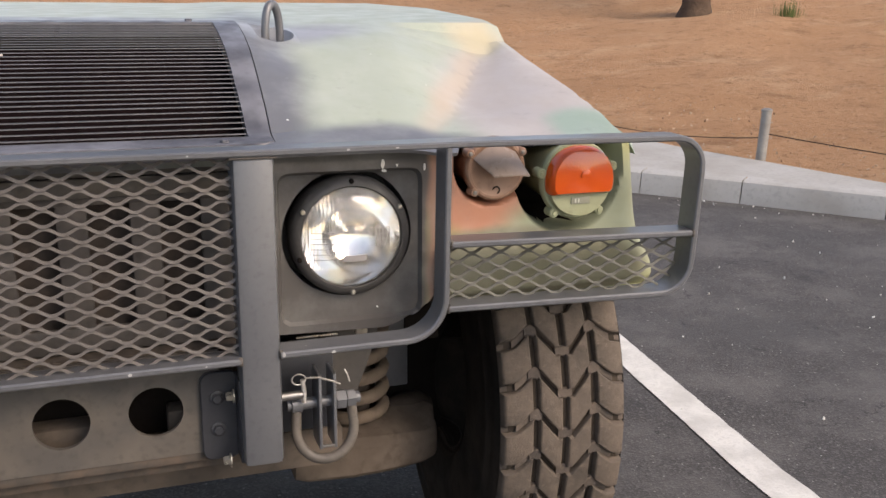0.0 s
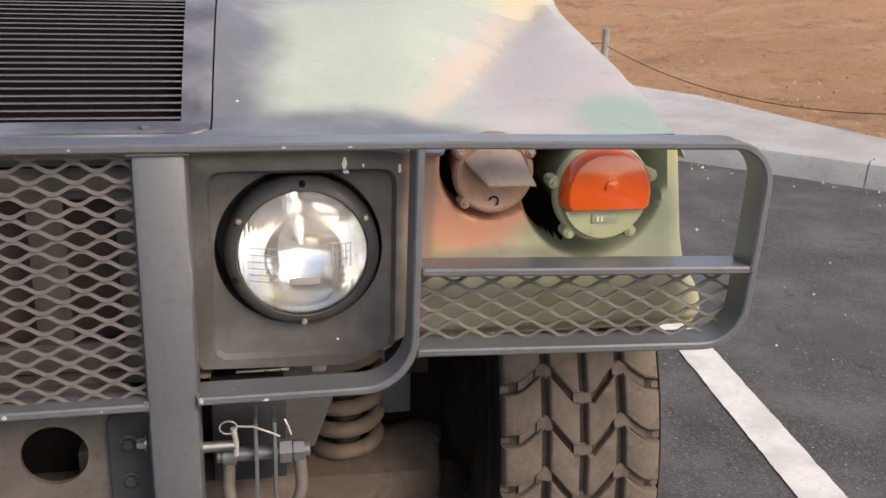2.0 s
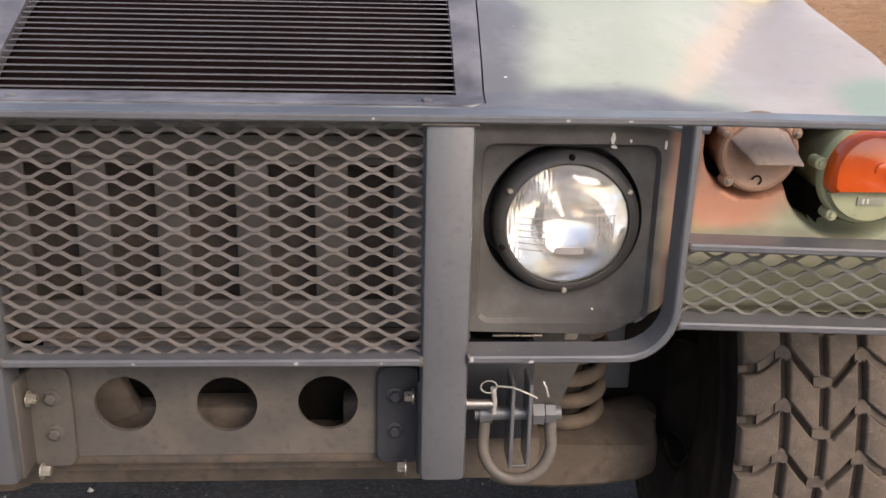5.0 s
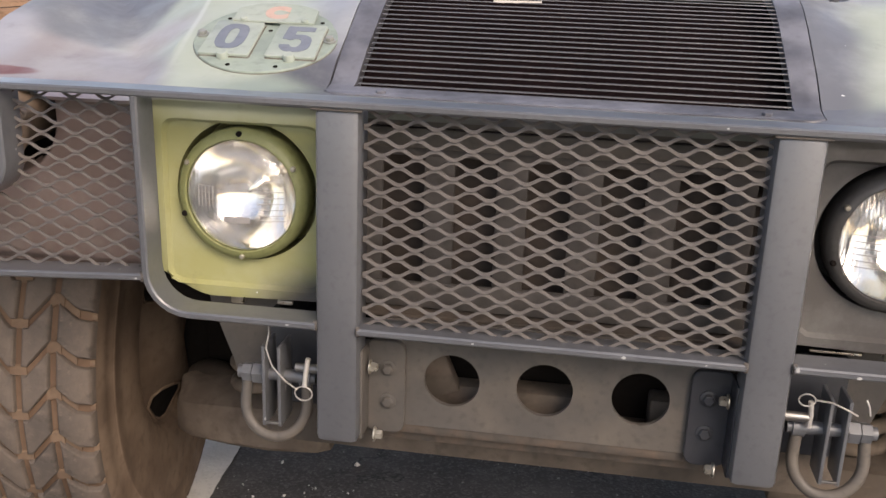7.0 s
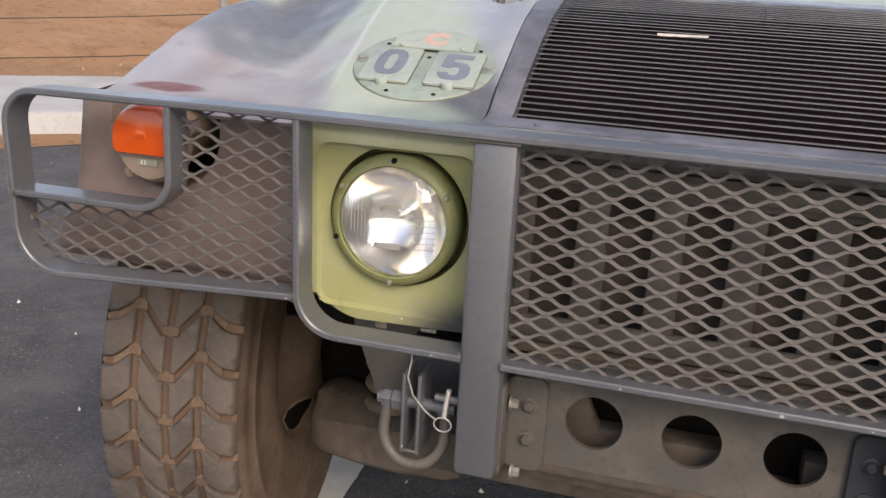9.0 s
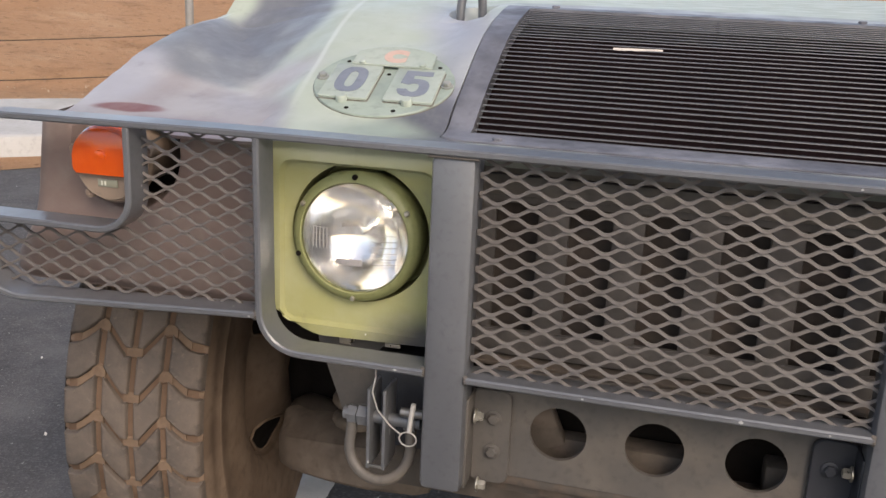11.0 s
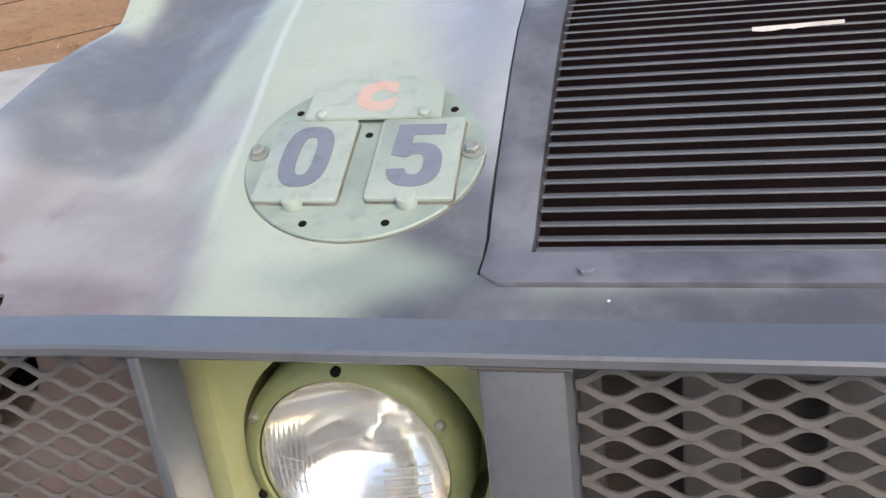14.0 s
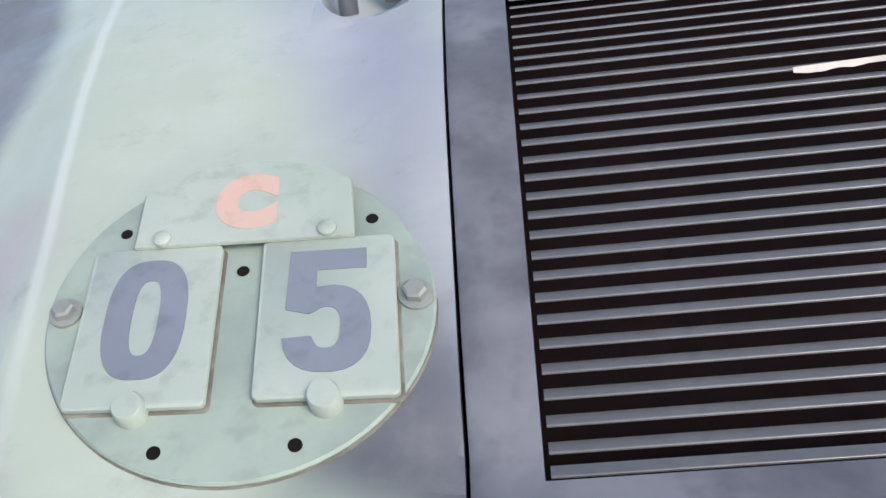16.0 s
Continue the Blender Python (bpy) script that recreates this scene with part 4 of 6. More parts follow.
# added near-black sheet; its colour carries the shade between the louvres
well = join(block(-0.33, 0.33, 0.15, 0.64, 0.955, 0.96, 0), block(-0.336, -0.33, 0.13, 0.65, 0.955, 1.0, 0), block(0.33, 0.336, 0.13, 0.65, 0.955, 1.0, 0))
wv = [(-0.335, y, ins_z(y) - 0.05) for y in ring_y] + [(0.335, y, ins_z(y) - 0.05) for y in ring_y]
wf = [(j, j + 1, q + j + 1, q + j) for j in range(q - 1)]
part("radiator_well", solid("radiator_well", *join(well, (wv, wf)), 30), shaded_well_brown, insert)
for bx, by in ((-0.262, 0.132), (0.268, 0.132), (-0.265, 0.63), (0.265, 0.63)):
    slope = math.atan2(ins_z(by + 0.01) - ins_z(by - 0.01), 0.02)
    part("bolt", solid("bolt", *hexbolt(0.0072, 0.0045, Matrix.Translation((bx, by, ins_z(by) + 0.003)) @ Matrix.Rotation(slope, 4, "X"), False), 30), insert_paint, insert)

# feather caught in the louvres
fv, ff = [], []
for k in range(25):
    u = k / 24
    lobes = max(0.0, math.sin(math.pi * min(u / 0.36, 1.0))) * 0.0027 + max(0.0, math.sin(math.pi * min(max((u - 0.36) / 0.22, 0.0), 1.0))) * 0.0020
    w = 0.0007 + lobes * (0.85 + 0.15 * math.cos(k * 2.3))
    x, y = -0.134 + 0.078 * u, 0.3895 + 0.003 * u
    fv += [(x, y - w, ins_z(y) + 0.0045 - 0.3 * w), (x, y + 0.0009, ins_z(y) + 0.0075), (x, y + 0.0011, ins_z(y) + 0.0068)]
    if k:
        a = 3 * k
        ff += [(a - 3, a, a + 1, a - 2), (a - 2, a + 1, a + 2, a - 1), (a - 1, a + 2, a, a - 3)]
fm = solid("feather", fv, ff, 60)
fm.materials.append(feather_white)
tagged(new("feather", fm), "small pale feather caught on the hood louvres", "feather")

# ---------- number disc ----------
disc = new("number_disc")
disc.parent = truck
tagged(disc, "round pale green bolted plate with hinged number tiles")
du, dv = Vector((1.0545, -0.0745, 0.0029)), Vector((-0.0710, 1.0332, 0.3802))  # sheared axes of the plate on the slope, fitted to the camera's view
dn = du.cross(dv).normalized()
DISC = Matrix(((du.x, dv.x, dn.x, -0.4774), (du.y, dv.y, dn.y, 0.2690), (du.z, dv.z, dn.z, 1.0918), (0, 0, 0, 1)))


def on_disc(name, shape, mat, label="", smooth=40):
    return part(name, solid(name, *moved(shape, DISC), smooth), mat, disc, label)


on_disc("backing_plate", moved(lathe([(0.0005, -0.012), (0.1070, -0.012), (0.1076, 0.0008), (0.1078, 0.0025), (0.1065, 0.004), (0.0005, 0.004)], 72), Matrix.Translation((0, 0.003, 0)) @ Matrix.Diagonal((1.03, 0.985, 1, 1))), disc_stain)
on_disc("seam_dirt", moved(lathe([(0.1060, -0.006), (0.1086, -0.004), (0.1088, 0.0004), (0.1078, 0.0010)], 72), Matrix.Translation((0, 0.003, 0)) @ Matrix.Diagonal((1.03, 0.985, 1, 1))), tile_grime, "dark dirt line round the plate")
for hx, hy in ((-0.0735, 0.0590), (0.0775, 0.0585), (0.0025, 0.0250), (-0.034, -0.086), (0.0375, -0.084)):
    on_disc("screw_hole", lathe([(0.0038, 0.0043), (0.0034, 0.0047), (0.0005, 0.0046)], 14, Matrix.Translation((hx, hy, 0))), black_and_shade)
for bx in (-0.0995, 0.1005):
    on_disc("hex_bolt", hexbolt(0.0068, 0.0075, Matrix.Translation((bx, 0.0015, 0.0045)) @ Matrix.Rotation(bx * 9, 4, "Z")), bolt_grey, "", 30)


def tile(poly, z0, z1):
    c = Vector((sum(p[0] for p in poly) / len(poly), sum(p[1] for p in poly) / len(poly)))
    r0 = [(x, y, z0) for x, y in poly]
    r1 = [(x, y, z1 - 0.0008) for x, y in poly]
    r2 = [(*(Vector((x, y)) + (c - Vector((x, y))).normalized() * 0.0009), z1) for x, y in poly]
    return loft([r0, r1, r2], True, True)


def rounded_box(x0, x1, y0, y1, r, n=5):
    pts = []
    for cx, cy, a0 in ((x1 - r, y1 - r, 0), (x0 + r, y1 - r, 90), (x0 + r, y0 + r, 180), (x1 - r, y0 + r, 270)):
        pts += [(cx + r * math.cos(radians(a0 + 90 * k / n)), cy + r * math.sin(radians(a0 + 90 * k / n))) for k in range(n + 1)]
    return pts


def sign(text, wide, high, bold, m, mat, home, name):
    """A raised character of a given width and height, centred on m."""
    cu = bpy.data.curves.new(name, "FONT")
    cu.body, cu.size, cu.offset, cu.extrude = text, 1.0, bold, 0.0004
    cu.resolution_u = 12
    tmp = new("tmp_text", cu)
    me = bpy.data.meshes.new_from_object(tmp.evaluated_get(bpy.context.evaluated_depsgraph_get()))
    bpy.data.objects.remove(tmp)
    lo = [min(v.co[i] for v in me.vertices) for i in (0, 1)]
    hi = [max(v.co[i] for v in me.vertices) for i in (0, 1)]
    fit_to = Matrix.Diagonal((wide / (hi[0] - lo[0]), high / (hi[1] - lo[1]), 1, 1)) @ Matrix.Translation((-(lo[0] + hi[0]) / 2, -(lo[1] + hi[1]) / 2, 0))
    bm = bmesh.new()
    bm.from_mesh(me)
    bmesh.ops.remove_doubles(bm, verts=bm.verts[:], dist=0.0002)
    bm.to_mesh(me)
    bm.free()
    me.transform(fit_to)
    me.transform(m)
    me.materials.clear()
    me.name = name
    return part(name, me, mat, home)


def bow(cx, cy, rx, ry, a0, a1, n=18, e=0.8):
    """Part of a squarish ellipse, from angle a0 to a1."""
    pts = []
    for k in range(n + 1):
        a = radians(a0 + (a1 - a0) * k / n)
        c, q = math.cos(a), math.sin(a)
        pts.append((cx + rx * math.copysign(abs(c) ** e, c), cy + ry * math.copysign(abs(q) ** e, q)))
    return pts


def digit(text, wide, high, m):
    """A squarish stencilled numeral, a thin raised coat of ink."""
    if text == "0":
        outer, hole = bow(0, 0, 0.5, 0.5, 0, 360, 64, 0.74)[:-1], bow(0, 0, 0.165, 0.315, 0, 360, 64, 0.74)[:-1]
        rings = [[(x, y, z) for x, y in ring] for ring, z in ((outer, -0.0003), (outer, 0.0004), (hole, 0.0004), (hole, -0.0003))]
        shape = loft(rings)
    else:
        line = [(-0.44, 0.5), (0.46, 0.5), (0.46, 0.325), (-0.12, 0.325), (-0.12, 0.175)]
        line += bow(0, -0.155, 0.5, 0.345, 84, -171) + [(-0.17, -0.222)]
        line += bow(0, -0.155, 0.165, 0.165, -155, 130) + [(-0.20, -0.045), (-0.47, 0.0)]
        shape = loft([[(x, y, z) for x, y in line] for z in (-0.0003, 0.0004)], False, True)
    return moved(shape, m @ Matrix.Diagonal((wide, high, 1, 1)))


for text, x0, x1, y0, y1, cx in (("0", -0.0875, -0.0095, -0.0635, 0.0420, -0.0490), ("5", 0.0148, 0.0903, -0.0610, 0.0420, 0.0528)):
    on_disc("number_tile", tile(rounded_box(x0, x1, y0, y1, 0.0035), 0.0055, 0.0092), disc_paint, "pale tile with a faded blue-black number")
    on_disc("grime", tile(rounded_box(x0 - 0.0007, x1 + 0.0018, y0 - 0.0018, y1, 0.004), 0.0036, 0.0047), tile_grime, "brown dirt gathered round the tile")
    on_disc("painted_digit", digit(text, 0.0470 if text == "0" else 0.0480, 0.0795, Matrix.Translation((cx, -0.0075, 0.0094))), digit_ink, "", 30)
    on_disc("knob", lathe([(0.0088, 0.004), (0.0088, 0.0120), (0.0078, 0.0137), (0.0005, 0.0141)], 20, Matrix.Translation(((x0 + x1) / 2, y0 - 0.0005, 0))), disc_paint)
top = [(-0.0626, 0.0410), (0.0685, 0.0404), (0.0672, 0.0838)]
top += [(0.003 + 0.105 * math.cos(radians(a)), 0.0015 + 0.105 * math.sin(radians(a))) for a in range(54, 127, 6)] + [(-0.0625, 0.0820)]
on_disc("letter_tile", tile(top, 0.0095, 0.0124), disc_paint, "arched pale tile with a faded orange letter")
sign("C", 0.0385, 0.0440, 0.085, DISC @ Matrix.Translation((0.0035, 0.0715, 0.0126)), letter_ink, disc, "painted_letter")
for kx in (-0.0456, 0.0531):
    on_disc("rivet", lathe([(0.0056, 0.012), (0.0056, 0.0146), (0.0043, 0.0158), (0.0005, 0.0161)], 16, Matrix.Translation((kx, 0.0455, 0))), disc_paint)

# ---------- headlight panels and lamps ----------
N = 96
for sx in (-1, 1):
    side = Vector((sx * 0.455, 0.882))

    def flip(pts):
        return [(sx * x, z) for x, z in pts]

    edge = flip([(0.316, 0.733), (0.512, 0.728), (0.535, 0.735), (0.588, 0.764), (0.604, 0.785), (0.606, 1.022), (0.316, 1.022)])
    groove = flip(rounded_box(0.3385, 0.575, 0.745, 0.995, 0.018))
    inner = flip(rounded_box(0.3425, 0.570, 0.750, 0.990, 0.016))
    bowl = flip([(0.455 + math.cos(2 * math.pi * k / 40) * (0.1035 if math.cos(2 * math.pi * k / 40) > 0 else 0.1105), 0.888 + math.sin(2 * math.pi * k / 40) * (0.109 if k < 20 else 0.101)) for k in range(40)])
    rings = []
    for poly, y in ((edge, 0.14), (edge, 0.090), (groove, 0.0885), (inner, 0.0965), (bowl, 0.0985), (bowl, 0.104), (bowl, 0.175)):
        pts = outline(poly, side, N)
        rings.append([(p.x, y, p.y) for p in pts])
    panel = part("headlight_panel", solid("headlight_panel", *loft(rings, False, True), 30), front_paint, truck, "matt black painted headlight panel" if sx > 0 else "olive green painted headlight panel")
    if sx > 0:
        for cx, cz, w, h in ((0.5085, 1.004, 0.004, 0.020), (0.511, 0.992, 0.005, 0.006), (0.578, 0.995, 0.0025, 0.018), (0.532, 1.0, 0.002, 0.006)):
            k = random.Random(int(cx * 1e4))
            ring = [(cx + w * math.cos(a * 0.7) * (0.5 + 0.5 * k.random()), 0.0868, cz + h / 2 * math.sin(a * 0.7) * (0.6 + 0.4 * k.random())) for a in range(9)]
            part("paint_chip", solid("paint_chip", *loft([[(x, 0.091, z) for x, y, z in ring], ring], False, True), 30), chip_white, panel)
    lamp = new("headlight")
    lamp.parent = truck
    lamp.location = (sx * 0.455, 0.086, 0.888)
    lamp.scale = (0.975, 1.0, 0.975)
    tagged(lamp, "round sealed-beam headlight with clear fluted glass")
    mat = ring_black if sx > 0 else ring_olive
    part("retaining_ring", solid("retaining_ring", *lathe([(0.084, 0.004), (0.0855, 0.007), (0.091, 0.006), (0.098, 0.001), (0.1005, -0.006), (0.101, -0.03), (0.096, -0.06), (0.083, -0.06), (0.083, 0.003)], 72, FRONT), 40), mat, lamp)
    part("reflector", solid("reflector", *lathe([(0.0835, 0.0), (0.075, -0.012), (0.06, -0.03), (0.04, -0.046), (0.02, -0.054), (0.0005, -0.056)], 64, FRONT), 60), mirror, lamp, "silvered bowl")
    dome = [(0.0832, 0.001), (0.080, 0.006), (0.07, 0.0125), (0.055, 0.018), (0.035, 0.0225), (0.015, 0.0245), (0.0005, 0.025)]
    lens = part("lens", solid("lens", *lathe(dome + [(r * 0.98, h - 0.003) for r, h in reversed(dome)], 64, FRONT), 60), lens_glass, lamp, "clear fluted glass")
    lens.visible_shadow = False
    part("bulb_shield", solid("bulb_shield", *lathe([(0.0005, -0.034), (0.004, -0.035), (0.005, -0.04), (0.005, -0.056)], 16, FRONT), 40), mirror, lamp)
    # moulded ribs and block marks on the glass
    def on_glass(x, z):
        return (x, -interp(math.hypot(x, z), [(h, y) for h, y in sorted(dome)]) - 0.0002, z)

    for z in (-0.032, -0.023, -0.014, -0.005, 0.004, 0.013):
        part("glass_rib", solid("glass_rib", *tube([on_glass(-sx * (0.034 + 0.006 * q), z) for q in range(7)], 0.0007, 6), 60), rib_glass, lens)
    for x in (0.036, 0.042, 0.048, 0.054, 0.060):
        part("glass_rib", solid("glass_rib", *tube([on_glass(sx * x, 0.017 - 0.008 * q) for q in range(5)], 0.0007, 6), 60), rib_glass, lens)
    for z in (0.017, 0.007, -0.003):
        part("glass_rib", solid("glass_rib", *tube([on_glass(sx * (0.034 + 0.007 * q), z) for q in range(5)], 0.0006, 6), 60), rib_glass, lens)
    mark = [[on_glass(-0.020 + 0.005 * q, z) for q in range(9)] for z in (-0.026, -0.031, -0.036)]
    part("maker_mark", solid("maker_mark", *loft([[(x, y - 0.0005, z) for x, y, z in r] for r in mark], False, False, False), 60), rib_glass, lens, "frosted unreadable mark on the glass")
    for a, mm in ((90, black_and_shade), (200, black_and_shade), (270, zinc), (150, zinc), (30, zinc)):
        px, pz = 0.0935 * math.cos(radians(a)), 0.0935 * math.sin(radians(a))
        part("ring_screw", solid("ring_screw", *lathe([(0.0042, 0.003), (0.0042, 0.0075), (0.003, 0.0092), (0.0005, 0.0095)], 12, Matrix.Translation((px, 0, pz)) @ FRONT), 40), mm, lamp)

# ---------- front corners of the body ----------
def hollow(x, z, cx, cz, r, soft):
    """1 inside a round-bottomed lamp recess that is open upward, 0 outside."""
    d = abs(x - cx) - r if z > cz else math.hypot(x - cx, z - cz) - r
    return step(-d, -soft, soft)


RECESS = {1: ((0.701, 0.992, 0.060, 0.012, 0.15), (0.842, 0.966, 0.088, 0.014, 0.17)), -1: ((-0.832, 0.985, 0.083, 0.012, 0.10), (-0.842, 0.97, 0.062, 0.012, 0.10))}
for sx in (-1, 1):
    zs = [1.04, 1.03] + [1.025 - 0.004 * k for k in range(64)] + [0.768, 0.762, 0.758, 0.757, 0.757]
    us = [0.600, 0.6045] + [0.609 + 0.0035 * k for k in range(92)] + [0.935, 0.944, 0.951, 0.957, 0.961, 0.963, 0.964]
    cv, cf = [], []
    for u in us:
        for j, z in enumerate(zs):
            flare = 0.13 * (1.0 - z) * step(u, 0.85, 0.96) + 0.022 * step(-z, -0.86, -0.79) * step(u, 0.80, 0.96)
            x = u + flare + (0.010 if sx > 0 else 0.032) * step(u, 0.85, 0.95)
            y = 0.093 - 0.014 * step(-z, -0.90, -0.82)
            y += max(RECESS[sx][0][4] * hollow(sx * x, z, *RECESS[sx][0][:4]), RECESS[sx][1][4] * hollow(sx * x, z, *RECESS[sx][1][:4]))
            # rolled lower edge and outer side
            y += 0.02 * step(-z, -0.785, -0.758) ** 2 + (0.03 * (j - len(zs) + 2) * 5 if j >= len(zs) - 2 else 0)
            t = (u - 0.935) / 0.029
            y += (0.045 * (1 - math.sqrt(max(0.0, 1 - t * t))) + (0.22 if u > 0.9635 else 0)) if t > 0 else 0.0
            cv.append((sx * x, y, min(z, hood_top(sx * min(x, 0.96), y) - 0.005)))
    k = len(zs)
    for i in range(len(us) - 1):
        for j in range(k - 1):
            cf.append((i * k + j, (i + 1) * k + j, (i + 1) * k + j + 1, i * k + j + 1))
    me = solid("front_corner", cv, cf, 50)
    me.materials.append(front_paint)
    me.materials.append(black_and_shade)
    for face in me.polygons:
        # deep faces behind the lamps get black that stands in for shade
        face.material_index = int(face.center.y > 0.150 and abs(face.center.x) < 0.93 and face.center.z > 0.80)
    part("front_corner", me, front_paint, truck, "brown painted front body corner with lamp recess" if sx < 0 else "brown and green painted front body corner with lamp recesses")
    # fender side with a wheel arch
    fv, ff = [], []
    for k in range(25):
        y = 0.31 + 1.47 * k / 24
        d = (y - 0.575) / 0.60
        low = 0.52 + 0.45 * math.sqrt(max(0.0, 1 - d * d)) if abs(d) < 1 else 0.52
        fv += [(sx * 0.960, y, low), (sx * 0.968, y, hood_z(sx * 0.98, y) + 0.008), (sx * 0.935, y, low + 0.004)]
        if k:
            a = 3 * k
            ff += [(a - 3, a, a + 1, a - 2), (a - 3, a, a + 2, a - 1)]
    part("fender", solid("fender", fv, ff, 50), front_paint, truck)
part("firewall", solid("firewall", *block(-0.98, 0.98, 1.78, 1.80, 0.5, 1.235, 0.002)), chassis, truck)


# ---------- signal lamps ----------
def ear(x, z, r, depth, m):
    return lathe([(r, -depth), (r, 0.0), (r * 0.8, 0.002), (0.0005, 0.002)], 14, m @ Matrix.Translation((x, z, 0)))


def signal(x, y, z, housing, size=1.0):
    home = new("turn_signal")
    home.parent = truck
    home.location, home.scale = (x, y, z), (size, 1, size)
    tagged(home, "round front turn signal with amber lens")
    cup = lathe([(0.044, -0.175), (0.052, -0.05), (0.064, -0.024), (0.069, -0.012), (0.069, -0.004), (0.0665, 0.0), (0.058, 0.0), (0.0005, 0.0)], 56, FRONT)
    ears = [ear(0.071 * math.cos(radians(a)), 0.071 * math.sin(radians(a)), 0.0088, 0.022, FRONT) for a in (168, 18, 232, 308)]
    part("housing", solid("housing", *cup, 40), housing, home)
    for shape in ears:
        part("mounting_lug", solid("mounting_lug", *shape, 40), housing, home)
    for a in (168, 18, 232, 308):
        part("screw", solid("screw", *lathe([(0.004, 0.0015), (0.004, 0.0045), (0.0005, 0.005)], 10, facing(0.071 * math.cos(radians(a)), 0, 0.071 * math.sin(radians(a))))), housing, home)
    # amber dome cut straight across below the middle
    n, cut, rad = 40, -0.0225, 0.0630
    a0 = math.asin(cut / rad)
    arc = []
    for k in range(n + 1):
        c, q = math.cos(a0 + (math.pi - 2 * a0) * k / n), math.sin(a0 + (math.pi - 2 * a0) * k / n)
        bulge = (abs(c) ** 2.15 + abs(q) ** 2.15) ** (-1 / 2.15)
        arc.append((rad * c * bulge, rad * q * (bulge if q > 0 else 1.0) * 0.99))
    for k in (0, n):
        arc[k] = (arc[k][0] * 0.93, arc[k][1])
    cen = Vector((0, 0.016))
    rings = []
    for q, h in ((1.0, 0.0), (0.99, 0.012), (0.96, 0.019), (0.88, 0.0245), (0.6, 0.028), (0.25, 0.0295), (0.17, 0.0300), (0.15, 0.0325), (0.02, 0.034)):
        rings.append([(cen.x + (px - cen.x) * q, -h, cen.y + (pz - cen.y) * q) for px, pz in arc])
    part("amber_lens", solid("amber_lens", *loft(rings, False, True), 35), amber, home, "glossy amber plastic lens")
    face = [(px * 0.985, pz * 0.985) for px, pz in [(rad * math.cos(a0 - (math.pi + 2 * a0) * k / n), rad * math.sin(a0 - (math.pi + 2 * a0) * k / n)) for k in range(n + 1)]]
    c2 = Vector((0, -0.038))
    rings = [[(c2.x + (px - c2.x) * q, -h, c2.y + (pz - c2.y) * q) for px, pz in face] for q, h in ((1.0, 0.0), (0.99, 0.008), (0.95, 0.011), (0.02, 0.012))]
    part("lower_face", solid("lower_face", *loft(rings, False, True), 35), housing, home)
    part("label_plate", solid("label_plate", *block(-0.018, 0.018, -0.0137, -0.0117, -0.0395, -0.0275, 0.0005)), label_grey, home)
    for bx in (-0.010, -0.004):
        part("label_mark", solid("label_mark", *block(bx - 0.0012, bx + 0.0012, -0.0147, -0.0130, -0.037, -0.030, 0)), label_bar, home)


signal(0.845, 0.066, 0.963, lamp_green, 0.97)
signal(-0.838, 0.066, 0.970, lamp_tan, 0.93)

marker = new("blackout_lamp")
marker.parent = truck
marker.location = (0.701, 0.080, 0.987)
marker.scale = (0.99, 1.0, 0.99)
tagged(marker, "round brown blackout lamp with pointed visor")
cup = lathe([(0.038, -0.14), (0.046, -0.035), (0.0535, -0.018), (0.0535, -0.004), (0.050, 0.0), (0.046, 0.0005), (0.044, -0.001), (0.0005, -0.001)], 56, FRONT)
ears = [ear(0.054 * math.cos(radians(a)), 0.054 * math.sin(radians(a)), 0.0075, 0.02, FRONT) for a in (30, 150, 225)]
part("housing", solid("housing", *cup, 40), lamp_brown, marker)
for shape in ears:
    part("mounting_lug", solid("mounting_lug", *shape, 40), lamp_brown, marker)
# beak-shaped visor of bent sheet
def beak(off):
    return [[(-0.041, 0.0, 0.020 + off), (-0.020, -0.001, 0.036 + off), (0.006, -0.001, 0.040 + off), (0.034, 0.0, 0.028 + off)], [(-0.030, -0.016, 0.008 + off), (-0.010, -0.018, 0.021 + off), (0.014, -0.018, 0.022 + off), (0.040, -0.016, 0.010 + off)], [(-0.016, -0.034, -0.006 + off), (0.002, -0.036, -0.005 + off), (0.024, -0.036, -0.005 + off), (0.046, -0.034, -0.007 + off)]]


upper, lower = beak(0.0), beak(-0.0025)
part("visor", solid("visor", *join(loft(upper, False, False, False), loft(lower, False, False, False), loft([upper[2], lower[2]], False, False, False)), 30), visor_paint, marker, "worn glossy beak visor")
part("tick_mark", solid("tick_mark", *tube([(0.0 + 0.006 * math.cos(a), -0.0015, -0.036 + 0.006 * math.sin(a)) for a in [x * 0.35 - 1.2 for x in range(13)]], 0.0012, 6)), black_and_shade, marker)
for a in (30, 150, 225):
    part("screw", solid("screw", *lathe([(0.0035, 0.0015), (0.0035, 0.004), (0.0005, 0.0045)], 10, facing(0.054 * math.cos(radians(a)), 0, 0.054 * math.sin(radians(a))))), steel, marker)

# ---------- brush guard ----------
guard = new("brush_guard")
guard.parent = truck
tagged(guard, "welded dark grey steel brush guard with expanded mesh panels")
for sx in (-1, 1):
    part("upright", solid("upright", *block(sx * 0.2915 - 0.0305, sx * 0.2915 + 0.0305, 0.0, 0.058, 0.552, 1.037, 0.009)), guard_paint, guard)
    bead = [(sx * 0.2915 + 0.034 * (k / 6 - 1), -0.0005, 1.0355) for k in range(13)]
    part("weld_bead", solid("weld_bead", *tube(bead, lambda u: 0.0022 + 0.0003 * math.sin(u * 40), 8), 60), bumper_paint, guard)
part("top_bar", solid("top_bar", *flat_bar([(-0.62, 1.0425), (0.62, 1.0425)], [])), guard_paint, guard)
